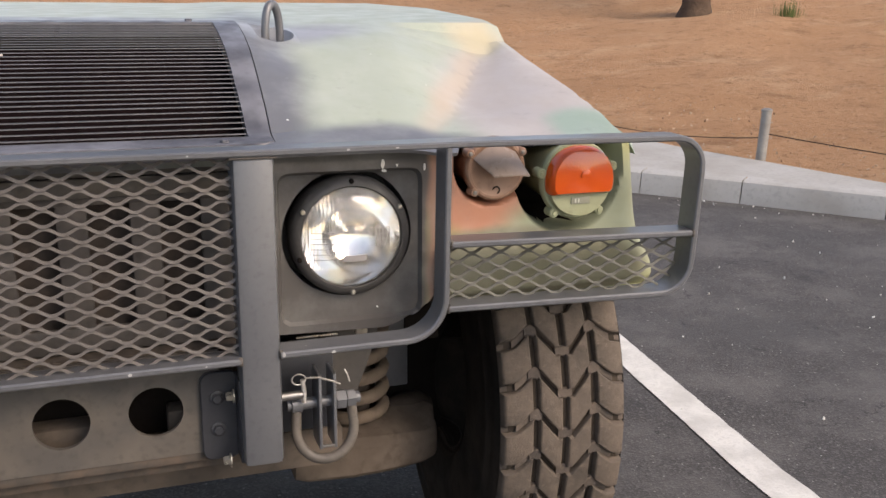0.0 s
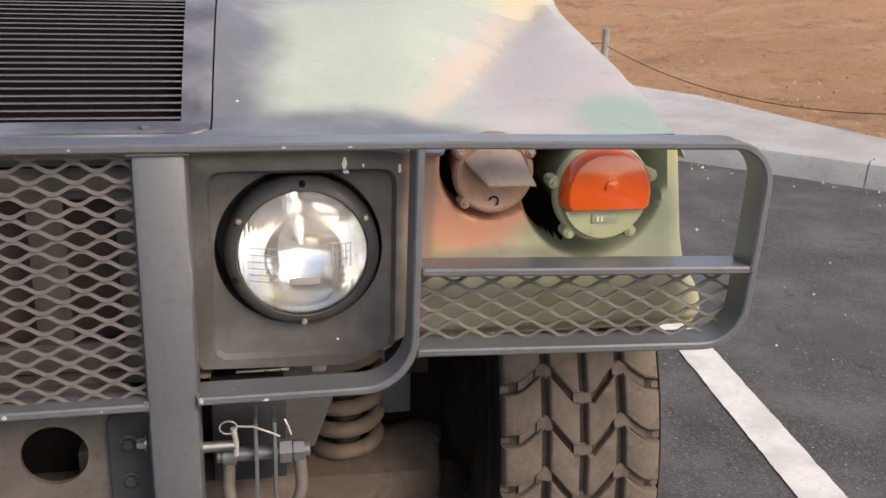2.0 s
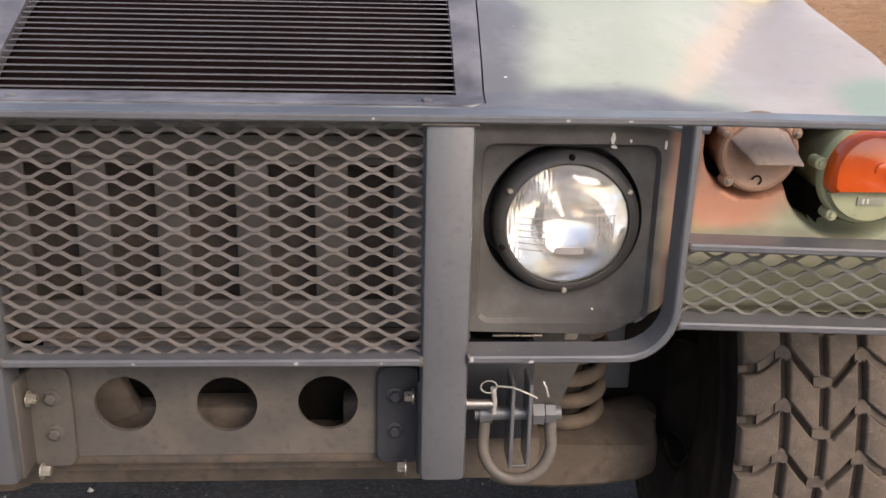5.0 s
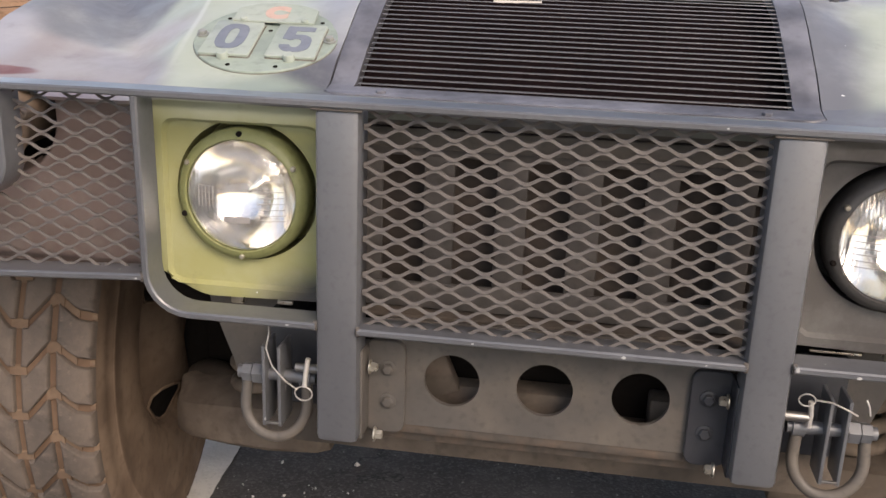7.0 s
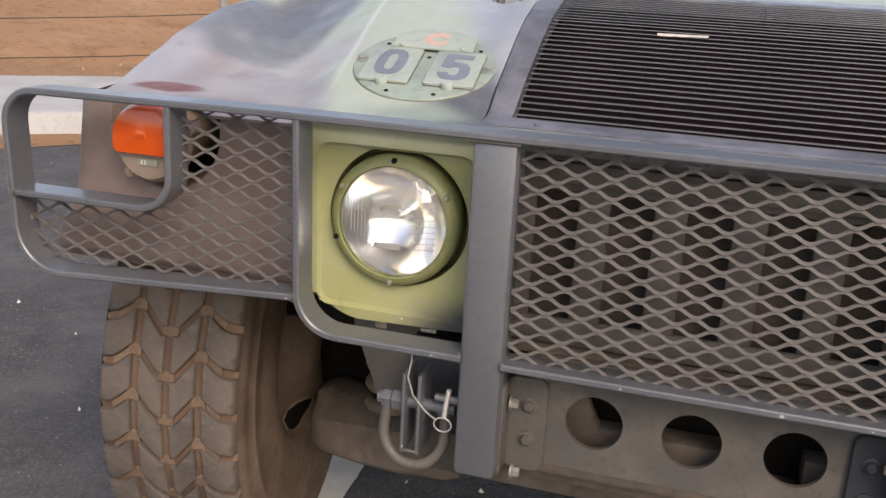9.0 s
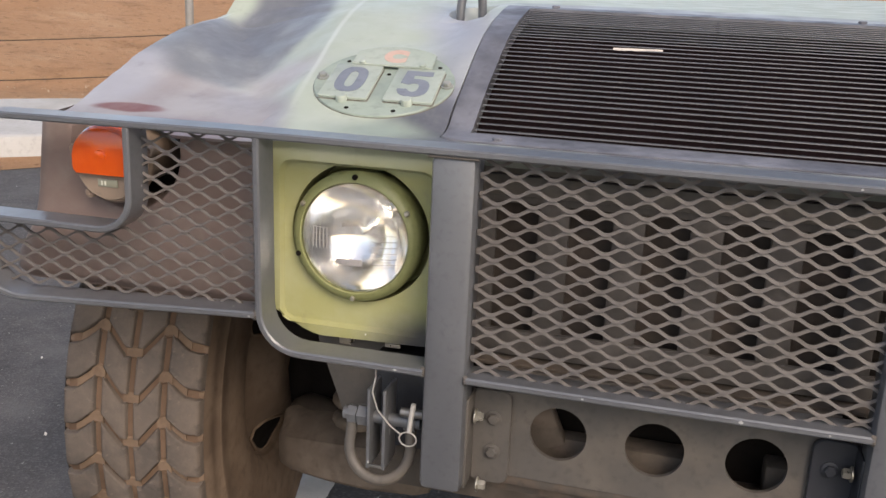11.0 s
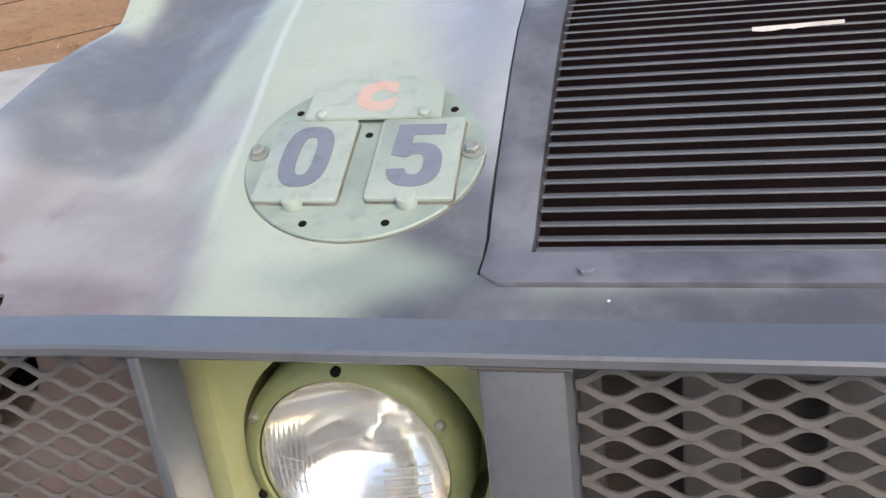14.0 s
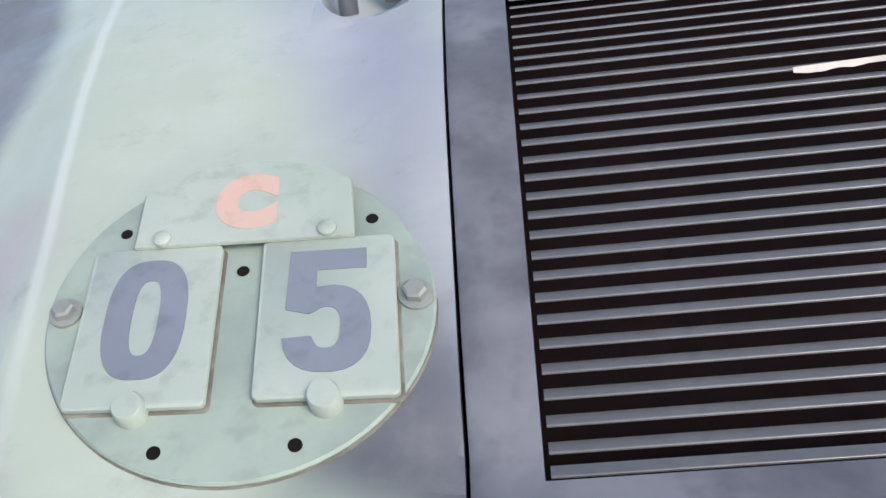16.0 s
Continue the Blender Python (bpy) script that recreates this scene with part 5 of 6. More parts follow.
part("lower_bar", solid("lower_bar", *join(flat_bar([(-0.262, 0.7285), (0.262, 0.7285)], [], 0.010, -0.004, 0.046))), guard_paint, guard)


def lean_r(x):
    return -0.03 * step(x, 0.6, 1.0)


def lean_l(x):
    return -0.02 * step(-x, 0.6, 1.0)


part("wing_hoop", solid("wing_hoop", *flat_bar([(0.62, 1.0425), (1.026, 1.0425), (1.012, 0.7795), (0.590, 0.7795)], [0.05, 0.055], lean=lean_r)), guard_paint, guard)
part("wing_rail", solid("wing_rail", *flat_bar([(0.594, 0.885), (1.016, 0.881)], [], lean=lean_r)), guard_paint, guard)
part("lamp_hoop", solid("lamp_hoop", *flat_bar([(0.588, 1.038), (0.585, 0.733), (0.321, 0.733)], [0.065])), guard_paint, guard)
part("wing_hoop", solid("wing_hoop", *flat_bar([(-0.62, 1.0425), (-1.028, 1.0425), (-1.018, 0.766), (-0.572, 0.783)], [0.05, 0.07], lean=lean_l)), guard_paint, guard)
part("wing_rail", solid("wing_rail", *flat_bar([(-0.763, 1.038), (-0.763, 0.886), (-1.018, 0.888)], [0.05], lean=lean_l)), guard_paint, guard)
part("lamp_hoop", solid("lamp_hoop", *flat_bar([(-0.569, 1.038), (-0.566, 0.732), (-0.321, 0.732)], [0.06])), guard_paint, guard)
part("mesh_panel", solid("mesh_panel", *expanded(lambda x, z: z > 0.722, -0.2595, 0.272, 0.7036, 1.042, 0.020), 60), mesh_paint, guard, "diamond expanded steel mesh")
part("mesh_panel", solid("mesh_panel", *expanded(lambda x, z: x < 1.012 and z < 0.882, 0.592, 1.03, 0.783, 0.89, 0.028, lean=lean_r, web=0.0019), 60), shaded_mesh_paint, guard, "diamond expanded steel mesh")
part("mesh_panel", solid("mesh_panel", *expanded(lambda x, z: not (x < -0.768 and z > 0.882), -1.0348, -0.566, 0.7945 - 0.0128, 1.043, 0.028, lean=lean_l, web=0.0018), 60), mesh_paint, guard, "diamond expanded steel mesh")

# spots where the paint is knocked off, and rough weld beads at the joints
for k, (cx, cz, w, h) in enumerate(((0.103, 0.729, 0.0034, 0.0028), (0.402, 0.731, 0.0040, 0.0024), (0.325, 0.7345, 0.0030, 0.0050), (0.43, 1.0425, 0.0040, 0.0016), (0.505, 1.0425, 0.0034, 0.0018), (0.612, 0.884, 0.0050, 0.0020), (-0.10, 0.7285, 0.0022, 0.0016), (0.21, 0.7285, 0.0020, 0.0014), (-0.36, 0.732, 0.0028, 0.0016), (-0.58, 0.7815, 0.0026, 0.0016), (0.20, 1.0425, 0.0022, 0.0014))):
    r = random.Random(40 + k)
    ring = [(cx + w * math.cos(a * 0.785) * (0.6 + 0.5 * r.random()), cz + h * math.sin(a * 0.785) * (0.6 + 0.5 * r.random())) for a in range(8)]
    y0 = -0.0045 if 0.72 < cz < 0.73 else -0.0065
    part("paint_chip", solid("paint_chip", *loft([[(x, y0 + 0.0022, z) for x, z in ring], [(x, y0, z) for x, z in ring]], False, True), 30), bare_spot, guard)
for x0, z0, x1, z1, y in ((-0.322, 0.7385, -0.322, 0.7255, -0.001), (0.322, 0.7395, 0.322, 0.7265, -0.001), (-0.261, 0.7345, -0.261, 0.7225, -0.001), (0.261, 0.7345, 0.261, 0.7225, -0.001), (-0.572, 0.790, -0.572, 0.776, -0.003), (0.590, 0.7865, 0.590, 0.7735, -0.003), (0.594, 0.892, 0.594, 0.879, -0.003), (1.014, 0.8875, 1.014, 0.8745, -0.034), (-1.016, 0.8945, -1.016, 0.8815, -0.024)):
    run = [(x0 + (x1 - x0) * q / 8, y + 0.0008 * math.sin(q * 2.1), z0 + (z1 - z0) * q / 8) for q in range(9)]
    part("weld_bead", solid("weld_bead", *tube(run, lambda u: 0.0030 + 0.0007 * math.sin(u * 23), 8), 60), bumper_paint, guard)

# ---------- bumper and tow gear ----------
def plate_with_holes(x0, x1, z0, z1, centres, r, y0, y1):
    """One steel plate with round holes through it."""
    bm = bmesh.new()
    loops = [[(x0, z0), (x1, z0), (x1, z1), (x0, z1)]] + [[(cx + r * math.cos(2 * math.pi * q / 40), cz + r * math.sin(2 * math.pi * q / 40)) for q in range(40)] for cx, cz in centres]
    for lp in loops:
        vs = [bm.verts.new((x, y0, z)) for x, z in lp]
        for a, b in zip(vs, vs[1:] + vs[:1]):
            bm.edges.new((a, b))
    bmesh.ops.triangle_fill(bm, use_beauty=True, edges=bm.edges[:])
    out = bmesh.ops.extrude_face_region(bm, geom=bm.faces[:])
    for g in out["geom"]:
        if isinstance(g, bmesh.types.BMVert):
            g.co.y = y1
    bm.verts.index_update()
    shape = [v.co.copy() for v in bm.verts], [tuple(v.index for v in f.verts) for f in bm.faces]
    bm.free()
    return shape


def plate_round(x0, x1, z0, z1, r, y0, y1):
    """A plate with rounded corners and a small chamfer, facing the front."""
    c = Vector(((x0 + x1) / 2, (z0 + z1) / 2))
    poly = [Vector(p) for p in rounded_box(x0, x1, z0, z1, r)]
    return loft([[(p.x, y1, p.y) for p in poly], [(p.x, y0 + 0.0015, p.y) for p in poly], [(c.x + (p.x - c.x) * 0.96, y0, c.y + (p.y - c.y) * 0.98) for p in poly]], True, True)


bumper = part("bumper", solid("bumper", *plate_with_holes(-0.235, 0.235, 0.556, 0.725, [(-0.136, 0.634), (0.0, 0.633), (0.137, 0.634)], 0.041, 0.072, 0.080), 30), bumper_paint, truck, "dusty grey bumper plate with three round holes")
part("bumper_flange", solid("bumper_flange", *join(block(-0.30, 0.30, 0.074, 0.20, 0.540, 0.556, 0.003), block(-0.30, 0.30, 0.090, 0.20, 0.520, 0.542, 0.004))), flange_rust, bumper)
# black back sheet puts shade behind the bumper holes
part("bumper_back", solid("bumper_back", *block(-0.30, 0.30, 0.17, 0.18, 0.55, 0.73, 0.002)), black_and_shade, bumper)
part("tow_beam", solid("tow_beam", *join(block(-0.06, 0.062, 0.115, 0.165, 0.560, 0.606, 0.006), block(-0.29, -0.06, 0.13, 0.165, 0.560, 0.600, 0.005))), chassis, bumper, "dusty beam behind the bumper plate")
gusset = moved(block(-0.028, 0.028, -0.012, 0.012, -0.05, 0.05, 0.004), Matrix.Translation((-0.175, 0.135, 0.628)) @ Matrix.Rotation(radians(-24), 4, "Y"))
part("brace", solid("brace", *gusset), chassis, bumper)
part("brace", solid("brace", *block(0.155, 0.19, 0.12, 0.165, 0.560, 0.612, 0.006)), chassis, bumper)
for sx in (-1, 1):
    br = part("mounting_bracket", solid("mounting_bracket", *join(plate_round(sx * 0.234 - 0.030, sx * 0.234 + 0.030, 0.545, 0.692, 0.016, 0.062, 0.070), block(sx * 0.262 - 0.004, sx * 0.262 + 0.004, 0.02, 0.07, 0.552, 0.69, 0.002))), bracket_black if sx > 0 else bumper_paint, truck)
    for bz in (0.597, 0.650):
        part("hex_bolt", solid("hex_bolt", *hexbolt(0.0085, 0.008, facing(sx * 0.229, 0.0615, bz)), 30), bumper_paint if sx < 0 else bracket_black, br)
    for bx, bz, by in ((0.247, 0.657, 0.045), (0.238, 0.552, 0.040)):
        part("side_bolt", solid("side_bolt", *hexbolt(0.0075, 0.012, Matrix.Translation((sx * (bx + 0.006), by, bz)) @ Matrix.Rotation(radians(-90 * sx), 4, "Y"), True), 30), zinc, br, "shiny zinc bolt")
    # tow bracket
    tow = new("tow_shackle")
    tow.parent = truck
    tagged(tow, "grey steel tow shackle on a two-plate bracket with safety pin")
    for px in (0.388, 0.412):
        part("bracket_plate", solid("bracket_plate", *block(sx * px - 0.0025, sx * px + 0.0025, 0.038, 0.092, 0.548, 0.676, 0.001)), guard_paint, tow)
    part("bracket_web", solid("bracket_web", *block(sx * 0.40 - 0.012, sx * 0.40 + 0.012, 0.038, 0.042, 0.550, 0.5545, 0.001)), steel, tow)
    part("shackle_pin", solid("shackle_pin", *join(tube([(sx * 0.338, 0.062, 0.622), (sx * 0.458, 0.062, 0.622)], 0.0095, 16), tube([(sx * 0.345, 0.062, 0.622), (sx * 0.362, 0.062, 0.622)], 0.0135, 16), tube([(sx * 0.436, 0.062, 0.622), (sx * 0.450, 0.062, 0.622)], 0.0145, 6), tube([(sx * 0.418, 0.062, 0.622), (sx * 0.434, 0.062, 0.622)], 0.0165, 6)), 40), guard_paint, tow)
    bow = [(0.353, 0.062, 0.622), (0.352, 0.060, 0.60)] + [(0.3985 - 0.048 * math.cos(math.pi * k / 14), 0.056 - 0.012 * math.sin(math.pi * k / 14), 0.578 - 0.050 * math.sin(math.pi * k / 14)) for k in range(15)] + [(0.445, 0.060, 0.60), (0.443, 0.062, 0.622)]
    part("shackle_bow", solid("shackle_bow", *tube([(sx * x, y, z) for x, y, z in bow], 0.0085, 12), 50), bumper_paint, tow)
    part("toggle_pin", solid("toggle_pin", *tube([(sx * 0.322, 0.045, 0.645), (sx * 0.364, 0.045, 0.645)], lambda u: 0.0075 - 0.001 * u, 12), 40), steel, tow, "bright steel toggle pin")
    if sx > 0:
        ring = [(0.354 + 0.011 * math.cos(a * 0.45), 0.038, 0.674 + 0.009 * math.sin(a * 0.45)) for a in range(15)]
        cable = [(0.364, 0.036, 0.676), (0.385, 0.03, 0.677), (0.405, 0.026, 0.670), (0.418, 0.024, 0.664)]
        tail = [(0.424, 0.02, 0.69), (0.428, 0.018, 0.682), (0.432, 0.02, 0.668)]
        tee = [(0.360, 0.040, 0.672), (0.363, 0.042, 0.650), (0.362, 0.042, 0.632)]
    else:
        ring = [(-0.343 + 0.013 * math.cos(a * 0.45), 0.012, 0.620 + 0.011 * math.sin(a * 0.45)) for a in range(15)]
        cable = [(-0.396, 0.02, 0.705), (-0.398, 0.012, 0.685), (-0.388, 0.008, 0.66), (-0.368, 0.008, 0.638), (-0.352, 0.010, 0.626)]
        tail = [(-0.396, 0.02, 0.705), (-0.396, 0.02, 0.72), (-0.395, 0.02, 0.735)]
        tee = [(-0.338, 0.020, 0.672), (-0.341, 0.018, 0.650), (-0.342, 0.014, 0.630)]
    part("split_ring", solid("split_ring", *tube(ring, 0.0012, 6), 60), wire_metal, tow)
    part("lanyard", solid("lanyard", *tube(cable, 0.0014, 6), 60), wire_metal, tow)
    part("lanyard_tail", solid("lanyard_tail", *tube(tail, 0.0013, 6), 60), wire_metal, tow)
    part("safety_pin", solid("safety_pin", *tube(tee, 0.0038, 8), 60), wire_metal, tow)

# ---------- behind the mesh and underneath ----------
inner = []
for x in (-0.30, -0.195, -0.09, 0.015, 0.12, 0.225):
    inner.append(block(x, x + 0.045, 0.125, 0.132, 0.76, 0.965, 0.004))
part("grille_header", solid("grille_header", *join(block(-0.314, 0.314, 0.119, 0.129, 0.967, 0.996, 0.002), block(-0.314, 0.314, 0.117, 0.127, 0.9985, 1.026, 0.002))), bumper_paint, truck, "dusty grey plate above the grille slots")
inner.append(block(-0.333, 0.333, 0.124, 0.132, 0.955, 0.975, 0.003))
inner.append(block(-0.333, 0.333, 0.122, 0.132, 0.725, 0.765, 0.003))
part("inner_grille", solid("inner_grille", *join(*inner), 30), inner_grey, truck, "dusty grey slotted grille behind the mesh")
part("radiator", solid("radiator", *block(-0.33, 0.33, 0.165, 0.21, 0.73, 1.0, 0.004)), radiator_dust, truck)
part("grille_shelf", solid("grille_shelf", *block(-0.333, 0.333, 0.10, 0.21, 0.715, 0.722, 0.002)), chassis, truck)
part("crossmember", solid("crossmember", *join(block(-0.455, 0.455, 0.16, 0.34, 0.452, 0.530, 0.016), block(-0.42, 0.42, 0.34, 0.8, 0.40, 0.48, 0.012))), chassis, truck, "dusty lower crossmember")
for sx in (-1, 1):
    part("frame_rail", solid("frame_rail", *block(sx * 0.40 - 0.04, sx * 0.40 + 0.04, 0.18, 1.78, 0.55, 0.68, 0.006)), black_and_shade, truck)
    # blue-black here stands in for the shade behind the bracket plates
    part("tow_mount", solid("tow_mount", *block(sx * 0.38 - 0.05, sx * 0.38 + 0.05, 0.125, 0.18, 0.545, 0.70, 0.004)), bracket_black, truck)
    wide = 0.0 if sx > 0 else 0.022
    poly = [(0.425, 0.74), (0.520 + wide, 0.74), (0.512 + wide, 0.69), (0.495 + wide, 0.645), (0.480 + wide, 0.605), (0.471 + wide, 0.578), (0.445, 0.572), (0.425, 0.572)]
    part("spring_tower", solid("spring_tower", *loft([[(sx * x, y, z) for x, z in poly] for y in (0.150, 0.155, 0.40)], True, True), 30), bumper_paint, truck, "grey tapered spring tower plate")
    half, lift = (0.035, 0.0035) if sx > 0 else (0.012, 0.006)
    part("hinge_strip", solid("hinge_strip", *block(sx * 0.40 - half, sx * 0.40 + half, 0.108, 0.114, 0.716, 0.716 + lift, 0.001)), zinc, truck, "short worn metal hinge strip")
    part("hinge_knuckle", solid("hinge_knuckle", *block(sx * 0.475 - 0.010, sx * 0.475 + 0.010, 0.105, 0.125, 0.712, 0.728, 0.003)), zinc, truck)
    coil = [(sx * 0.548 + 0.052 * math.cos(k * 0.35), 0.43 + 0.052 * math.sin(k * 0.35), 0.405 + 0.33 * k / 144) for k in range(145)]
    part("coil_spring", solid("coil_spring", *tube(coil, 0.0138, 8), 60), rusty, truck, "dusty brown coil spring")
    part("spring_seat", solid("spring_seat", *lathe([(0.078, 0.375), (0.070, 0.392), (0.064, 0.398), (0.06, 0.402), (0.001, 0.403)], 28, Matrix.Translation((sx * 0.548, 0.43, 0))), 50), arm_dust, truck)
    part("damper", solid("damper", *tube([(sx * 0.548, 0.43, 0.36), (sx * 0.548, 0.43, 0.72)], 0.024, 14), 50), chassis, truck)
    reach = 0.022 if sx > 0 else 0.03
    rings = []
    for x, ya, yb, zt in ((0.405, 0.38, 0.52, 0.398), (0.43, 0.362, 0.53, 0.404), (0.52, 0.352, 0.53, 0.408), (0.60, 0.358, 0.51, 0.402), (0.655 + reach, 0.375, 0.49, 0.392), (0.685 + reach, 0.395, 0.48, 0.388), (0.695 + reach, 0.415, 0.47, 0.384)):
        zb = 0.312
        rings.append([(sx * x, y, z) for y, z in ((ya + 0.012, zb), (ya, zb + 0.012), (ya, zt - 0.022), (ya + 0.006, zt - 0.006), (ya + 0.02, zt), ((ya + yb) / 2, zt + 0.020), (yb - 0.02, zt + 0.026), (yb, zt + 0.006), (yb, zb + 0.012), (yb - 0.012, zb))])
    part("control_arm", solid("control_arm", *loft(rings, True, True), 40), arm_dust, truck, "dusty brown lower suspension arm")
    lump = [(0.720, 0.50, 0.385), (0.690, 0.49, 0.392), (0.655, 0.475, 0.400), (0.615, 0.46, 0.410), (0.585, 0.455, 0.416)]
    part("steering_knuckle", solid("steering_knuckle", *tube([(sx * x, y, z) for x, y, z in lump], lambda u: 0.016 + 0.026 * math.sin(math.pi * min(u * 1.1 + 0.12, 1.0)) * (1 - 0.35 * u), 14), 60), knuckle_brown, truck, "dark brown steering knuckle")
    if sx > 0:
        part("damper_bracket", solid("damper_bracket", *block(0.596, 0.668, 0.47, 0.476, 0.455, 0.66, 0.003)), guard_paint, truck)
    # black paint puts shade on the axle knuckle
    part("axle_knuckle", solid("axle_knuckle", *join(tube([(sx * 0.42, 0.56, 0.44), (sx * 0.66, 0.575, 0.45)], 0.035, 14), tube([(sx * 0.70, 0.55, 0.30), (sx * 0.72, 0.56, 0.45), (sx * 0.69, 0.57, 0.62)], 0.045, 12)), 50), black_and_shade, truck)
    # added black sheets imitate the shade in wheel wells and below lamps
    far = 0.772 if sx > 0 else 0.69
    part("spring_shade_sheet", solid("spring_shade_sheet", *block(min(sx * 0.43, sx * far), max(sx * 0.43, sx * far), 0.50, 0.506, 0.33, 1.0, 0.002)), black_and_shade, truck)
    part("gap_shade_sheet", solid("gap_shade_sheet", *block(min(sx * (0.58 if sx > 0 else 0.50), sx * 0.645), max(sx * (0.58 if sx > 0 else 0.50), sx * 0.645), 0.205, 0.211, 0.655, 1.0, 0.002)), black_and_shade, truck)
    part("well_shade_sheet", solid("well_shade_sheet", *block(sx * 0.63 - 0.10, sx * 0.63 + 0.10, 0.80, 0.815, 0.30, 1.0, 0.002)), black_and_shade, truck)
    part("wheel_arch_liner", solid("wheel_arch_liner", *join(block(sx * 0.635 - 0.01, sx * 0.635 + 0.01, 0.75, 1.78, 0.45, 1.02, 0.002), block(sx * 0.80 - 0.17, sx * 0.80 + 0.15, 0.20, 1.15, 1.0, 1.01, 0.002), block(sx * 0.80 - 0.17, sx * 0.80 + 0.15, 1.14, 1.16, 0.75, 1.01, 0.002))), black_and_shade, truck)
part("engine_pan", solid("engine_pan", *block(-0.36, 0.36, 0.6, 1.7, 0.40, 0.75, 0.03)), black_and_shade, truck)

# ---------- wheels ----------
R, WX, WY, WZ = 0.443, 0.903, 0.572, 0.452
prof = [(0.20, -0.105), (0.215, -0.122), (0.26, -0.134), (0.32, -0.139), (0.38, -0.136), (0.42, -0.130), (R - 0.006, -0.122), (R, -0.112), (R + 0.002, -0.06), (R + 0.003, 0.0), (R + 0.002, 0.06), (R, 0.112), (R - 0.006, 0.122), (0.42, 0.130), (0.38, 0.136), (0.32, 0.139), (0.26, 0.134), (0.215, 0.122), (0.20, 0.105)]
AXLE = Matrix.Rotation(radians(90), 4, "Y")
RIM = [(0.207, 0.117), (0.203, 0.110), (0.192, 0.106), (0.184, 0.106), (0.105, 0.152), (0.085, 0.158), (0.06, 0.158), (0.0005, 0.160)]


def rim_u(r):
    """How far the wheel's coned inner disc stands inward at radius r."""
    return interp(r, [(0.0, 0.160), (0.085, 0.158), (0.105, 0.152), (0.184, 0.106), (0.207, 0.117)])


ROWS = 36
PITCH = 2 * math.pi * R / ROWS
H = PITCH / 2


def wave(u):
    """How far a cross groove runs ahead at u across the tread: low at the middle and the edges, high at the shoulder grooves."""
    a = abs(u)
    return interp(a, [(0.0, -0.30), (0.016, -0.30), (0.050, 0.22), (0.064, 0.26), (0.095, -0.06), (0.130, -0.12)]) * PITCH


def tread(u0, u1, top=0.0165, groove=0.0062, low=-0.004):
    """A tread block between two cross grooves, its edges bent along them."""
    n = 5
    rings = []
    for h, inset in ((low, 0.0), (top - 0.005, 0.0014), (top - 0.0020, 0.0026), (top - 0.0004, 0.0048), (top, 0.0075)):
        row = []
        us = [u0 + inset + (u1 - u0 - 2 * inset) * k / n for k in range(n + 1)]
        for side, run in ((-1, us), (1, us[::-1])):
            for u in run:
                ang = (side * (H - groove / 2 - inset) + wave(u)) / R
                r = R + h - max(0.0, abs(u) - 0.095) ** 1.5 * 1.6
                row.append((u, -r * math.cos(ang), r * math.sin(ang)))
        rings.append(row)
    return loft(rings, False, True)


def bridge(u0, u1, width, top, shift=0.0, low=-0.006):
    """A low bar of rubber and packed dust that lies across a groove, along a cross groove."""
    rings = []
    for h, inset in ((low, -0.001), (top - 0.002, 0.0), (top, 0.0022)):
        row = []
        for side, run in ((-1, (u0, (u0 + u1) / 2, u1)), (1, (u1, (u0 + u1) / 2, u0))):
            for u in run:
                ang = (H + shift + side * (width / 2 - inset) + wave(u)) / R
                r = R + h - max(0.0, abs(u) - 0.095) ** 1.5 * 1.6
                row.append((u, -r * math.cos(ang), r * math.sin(ang)))
        rings.append(row)
    return loft(rings, False, True)


kinds = []
for u0, u1, gap, off in ((-0.053, -0.0045, 0.0115, 0.0), (0.0045, 0.053, 0.0115, 0.0), (-0.123, -0.063, 0.013, 0.0), (0.063, 0.123, 0.013, 0.0)):
    kinds.append((tread(u0, u1, 0.0165, gap), off, "tread_block"))
for u0, u1, w, top in ((-0.014, 0.014, 0.020, 0.0085), (-0.072, -0.048, 0.022, 0.0105), (0.048, 0.072, 0.022, 0.0105), (-0.098, -0.070, 0.016, 0.0070), (0.070, 0.098, 0.016, 0.0070), (-0.124, -0.112, 0.012, 0.0040), (0.112, 0.124, 0.012, 0.0040)):
    kinds.append((bridge(u0, u1, w, top), 0.0, "packed_dust"))
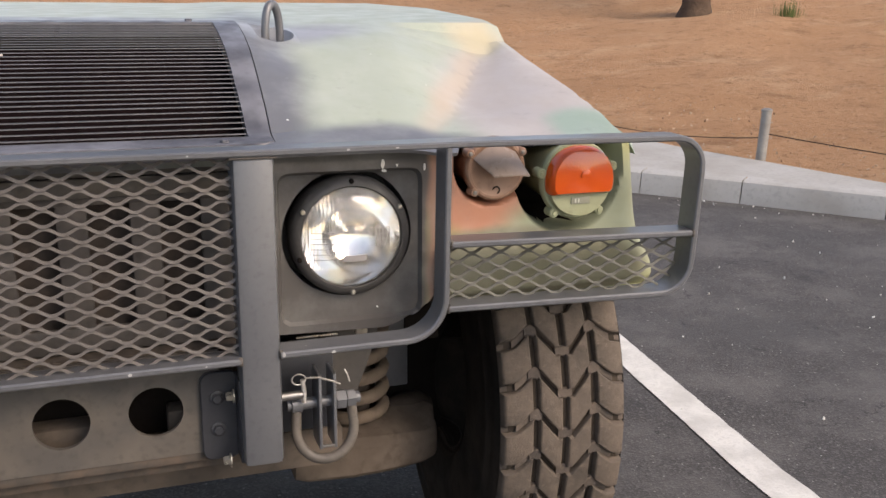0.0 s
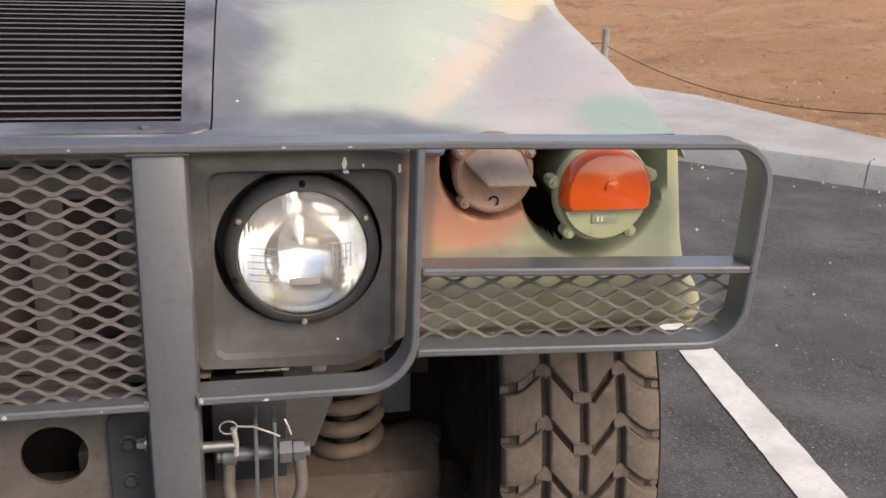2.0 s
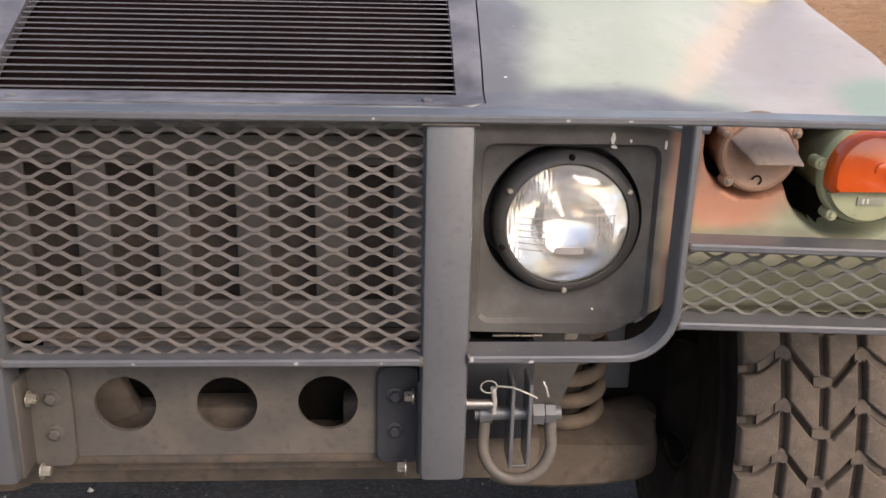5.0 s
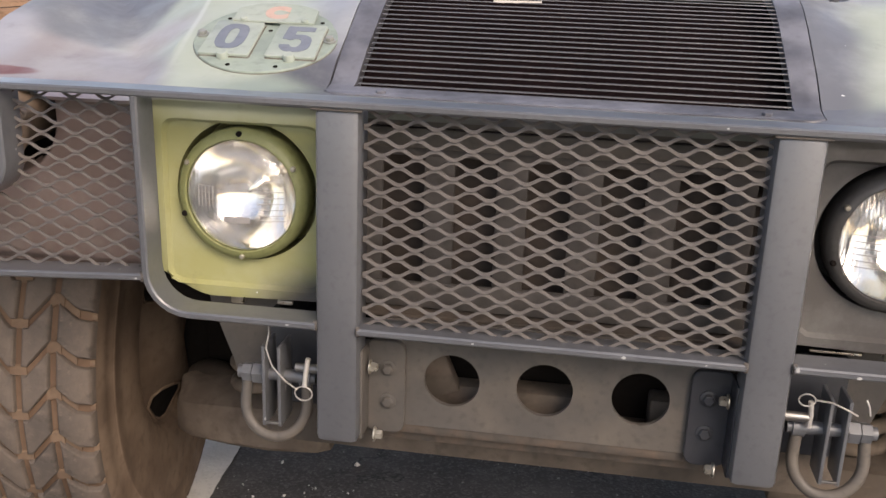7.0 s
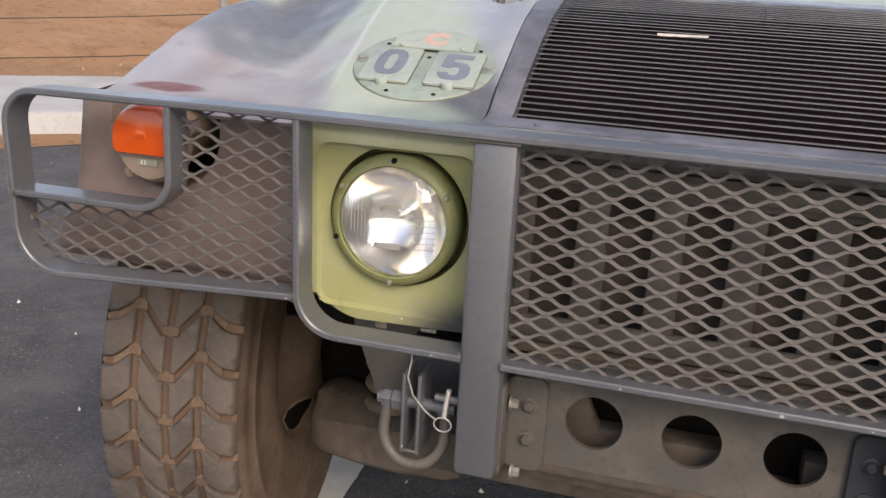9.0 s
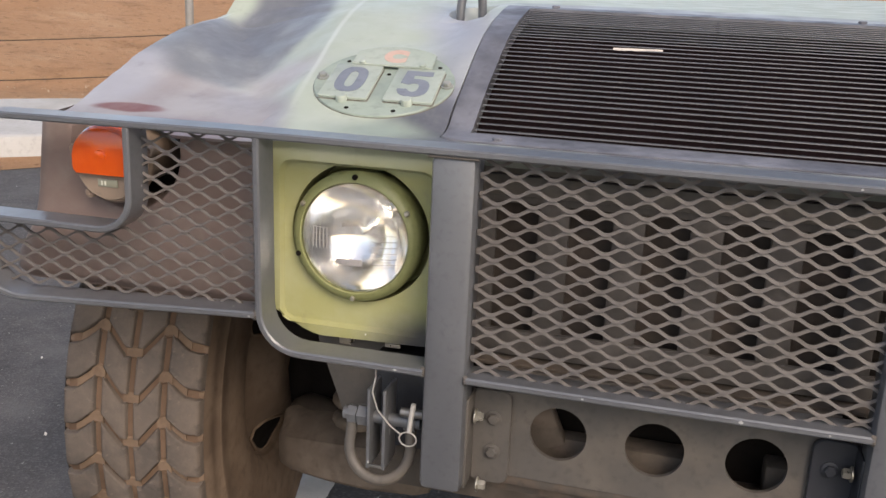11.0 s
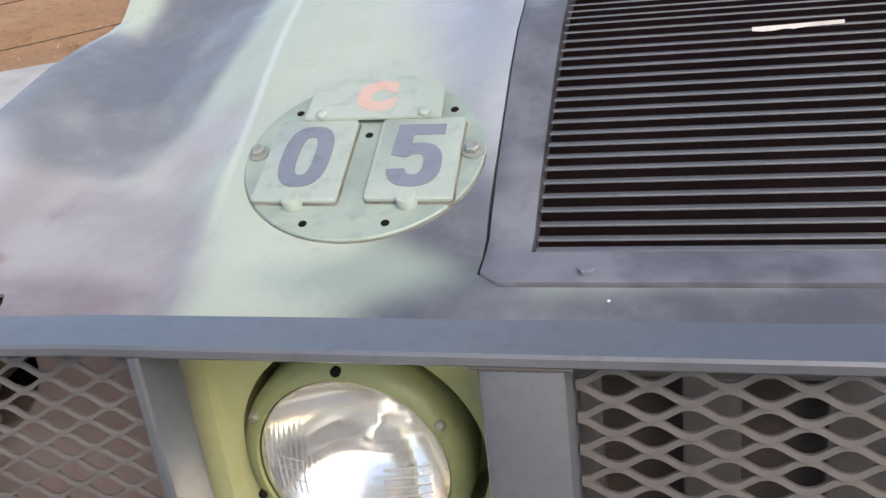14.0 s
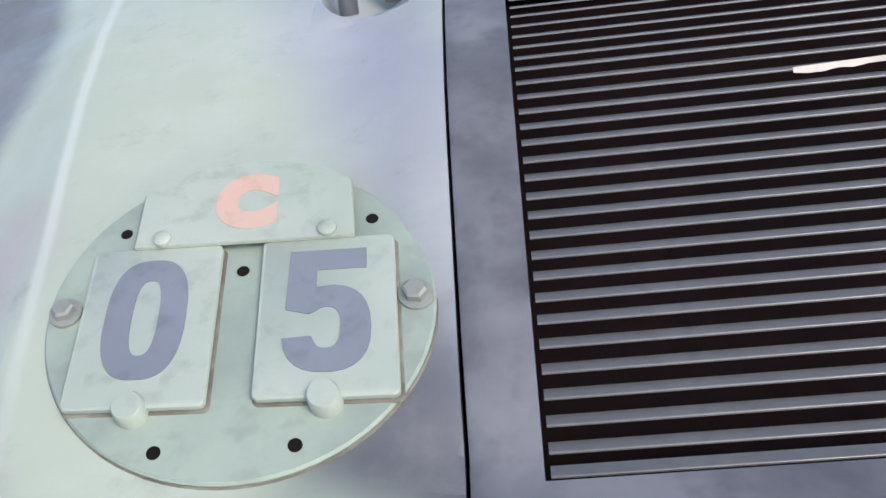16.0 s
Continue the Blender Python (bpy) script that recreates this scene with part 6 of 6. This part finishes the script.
for sx in (-1, 1):
    wheel = new("wheel")
    wheel.parent = truck
    wheel.location = (WX if sx > 0 else -0.928, WY, WZ)
    wheel.rotation_euler = (0, 0, radians(-4.0 if sx > 0 else 7.5))
    tagged(wheel, "wide off-road tyre with chunky tread, grooves packed with orange dust" if sx < 0 else "wide dusty off-road tyre with chunky chevron tread")
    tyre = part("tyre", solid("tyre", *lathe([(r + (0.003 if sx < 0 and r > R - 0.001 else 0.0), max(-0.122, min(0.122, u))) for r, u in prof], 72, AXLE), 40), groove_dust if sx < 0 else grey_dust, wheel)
    for su in (-1, 1):
        # sidewall with its raised rings
        wall = [(0.207, su * 0.116), (0.216, su * 0.1245), (0.226, su * 0.1285), (0.232, su * 0.1325), (0.262, su * 0.1365), (0.32, su * 0.1412), (0.352, su * 0.1405), (0.354, su * 0.1435), (0.366, su * 0.1430), (0.368, su * 0.1395), (0.40, su * 0.1360), (0.402, su * 0.1380), (0.424, su * 0.1335), (0.436, su * 0.127)]
        if su == -sx:
            wall = [(r, su * min(abs(u), 0.1225 + 0.35 * (abs(u) - 0.1225)) if abs(u) > 0.1225 else u) for r, u in wall]
        # right sidewall and rim: shade painted in with darker rubber
        part("sidewall", solid("sidewall", *lathe(wall, 72, AXLE), 30), dust_wall if sx < 0 else black_and_shaded_rubber, wheel, "dusty brown tyre sidewall" if sx < 0 else "tyre sidewall darkened to stand in for shade")
    part("rim", solid("rim", *lathe([(r, -sx * u) for r, u in RIM] + [(0.0005, sx * 0.10), (0.203, sx * 0.110)], 48, AXLE), 40), dust_wall if sx < 0 else black_and_shaded_rubber, wheel)
    for a in range(3):
        # four-sided black plates imitate shaded openings between the webs, rounded at the corners
        face = [(-0.112, -0.092), (-0.080, -0.096), (-0.050, -0.106), (-0.034, -0.126), (-0.022, -0.172), (-0.040, -0.187), (-0.084, -0.176), (-0.120, -0.154), (-0.142, -0.122), (-0.136, -0.100)]
        m = Matrix.Rotation(radians(120 * a), 4, "X")

        def at(y, z, out, q=1.0):
            y, z = -0.076 + (y + 0.076) * q, -0.134 + (z + 0.134) * q
            return m @ Vector((-sx * (rim_u(math.hypot(y, z)) + out), y, z))

        part("rim_hole", solid("rim_hole", *loft([[at(y, z, -0.004) for y, z in face], [at(y, z, 0.0012) for y, z in face], [at(y, z, 0.0020, 0.94) for y, z in face], [at(y, z, 0.0020, 0.5) for y, z in face]], False, True), 40), black_and_shade, wheel)
        part("hole_lip", solid("hole_lip", *tube([at(y, z, 0.001) for y, z in face + face[:1]], 0.0035, 6), 60), dust_wall if sx < 0 else black_and_shaded_rubber, wheel)
    for shape, off, name in kinds:
        me = solid(name, *shape, 25)
        me.materials.append(rubber if sx < 0 else old_rubber)
        if name == "packed_dust":
            v, f = join(*(moved(shape, Matrix.Rotation(2 * math.pi * (k + off) / ROWS, 4, "X")) for k in range(ROWS)))
            tagged(part(name, solid(name, v, f, 25), dust_ridge if sx < 0 else rubber, wheel), kind="stuff")
            continue
        for k in range(ROWS):
            b = part(name, me, rubber, wheel)
            b.matrix_local = Matrix.Rotation(2 * math.pi * (k + off) / ROWS, 4, "X")
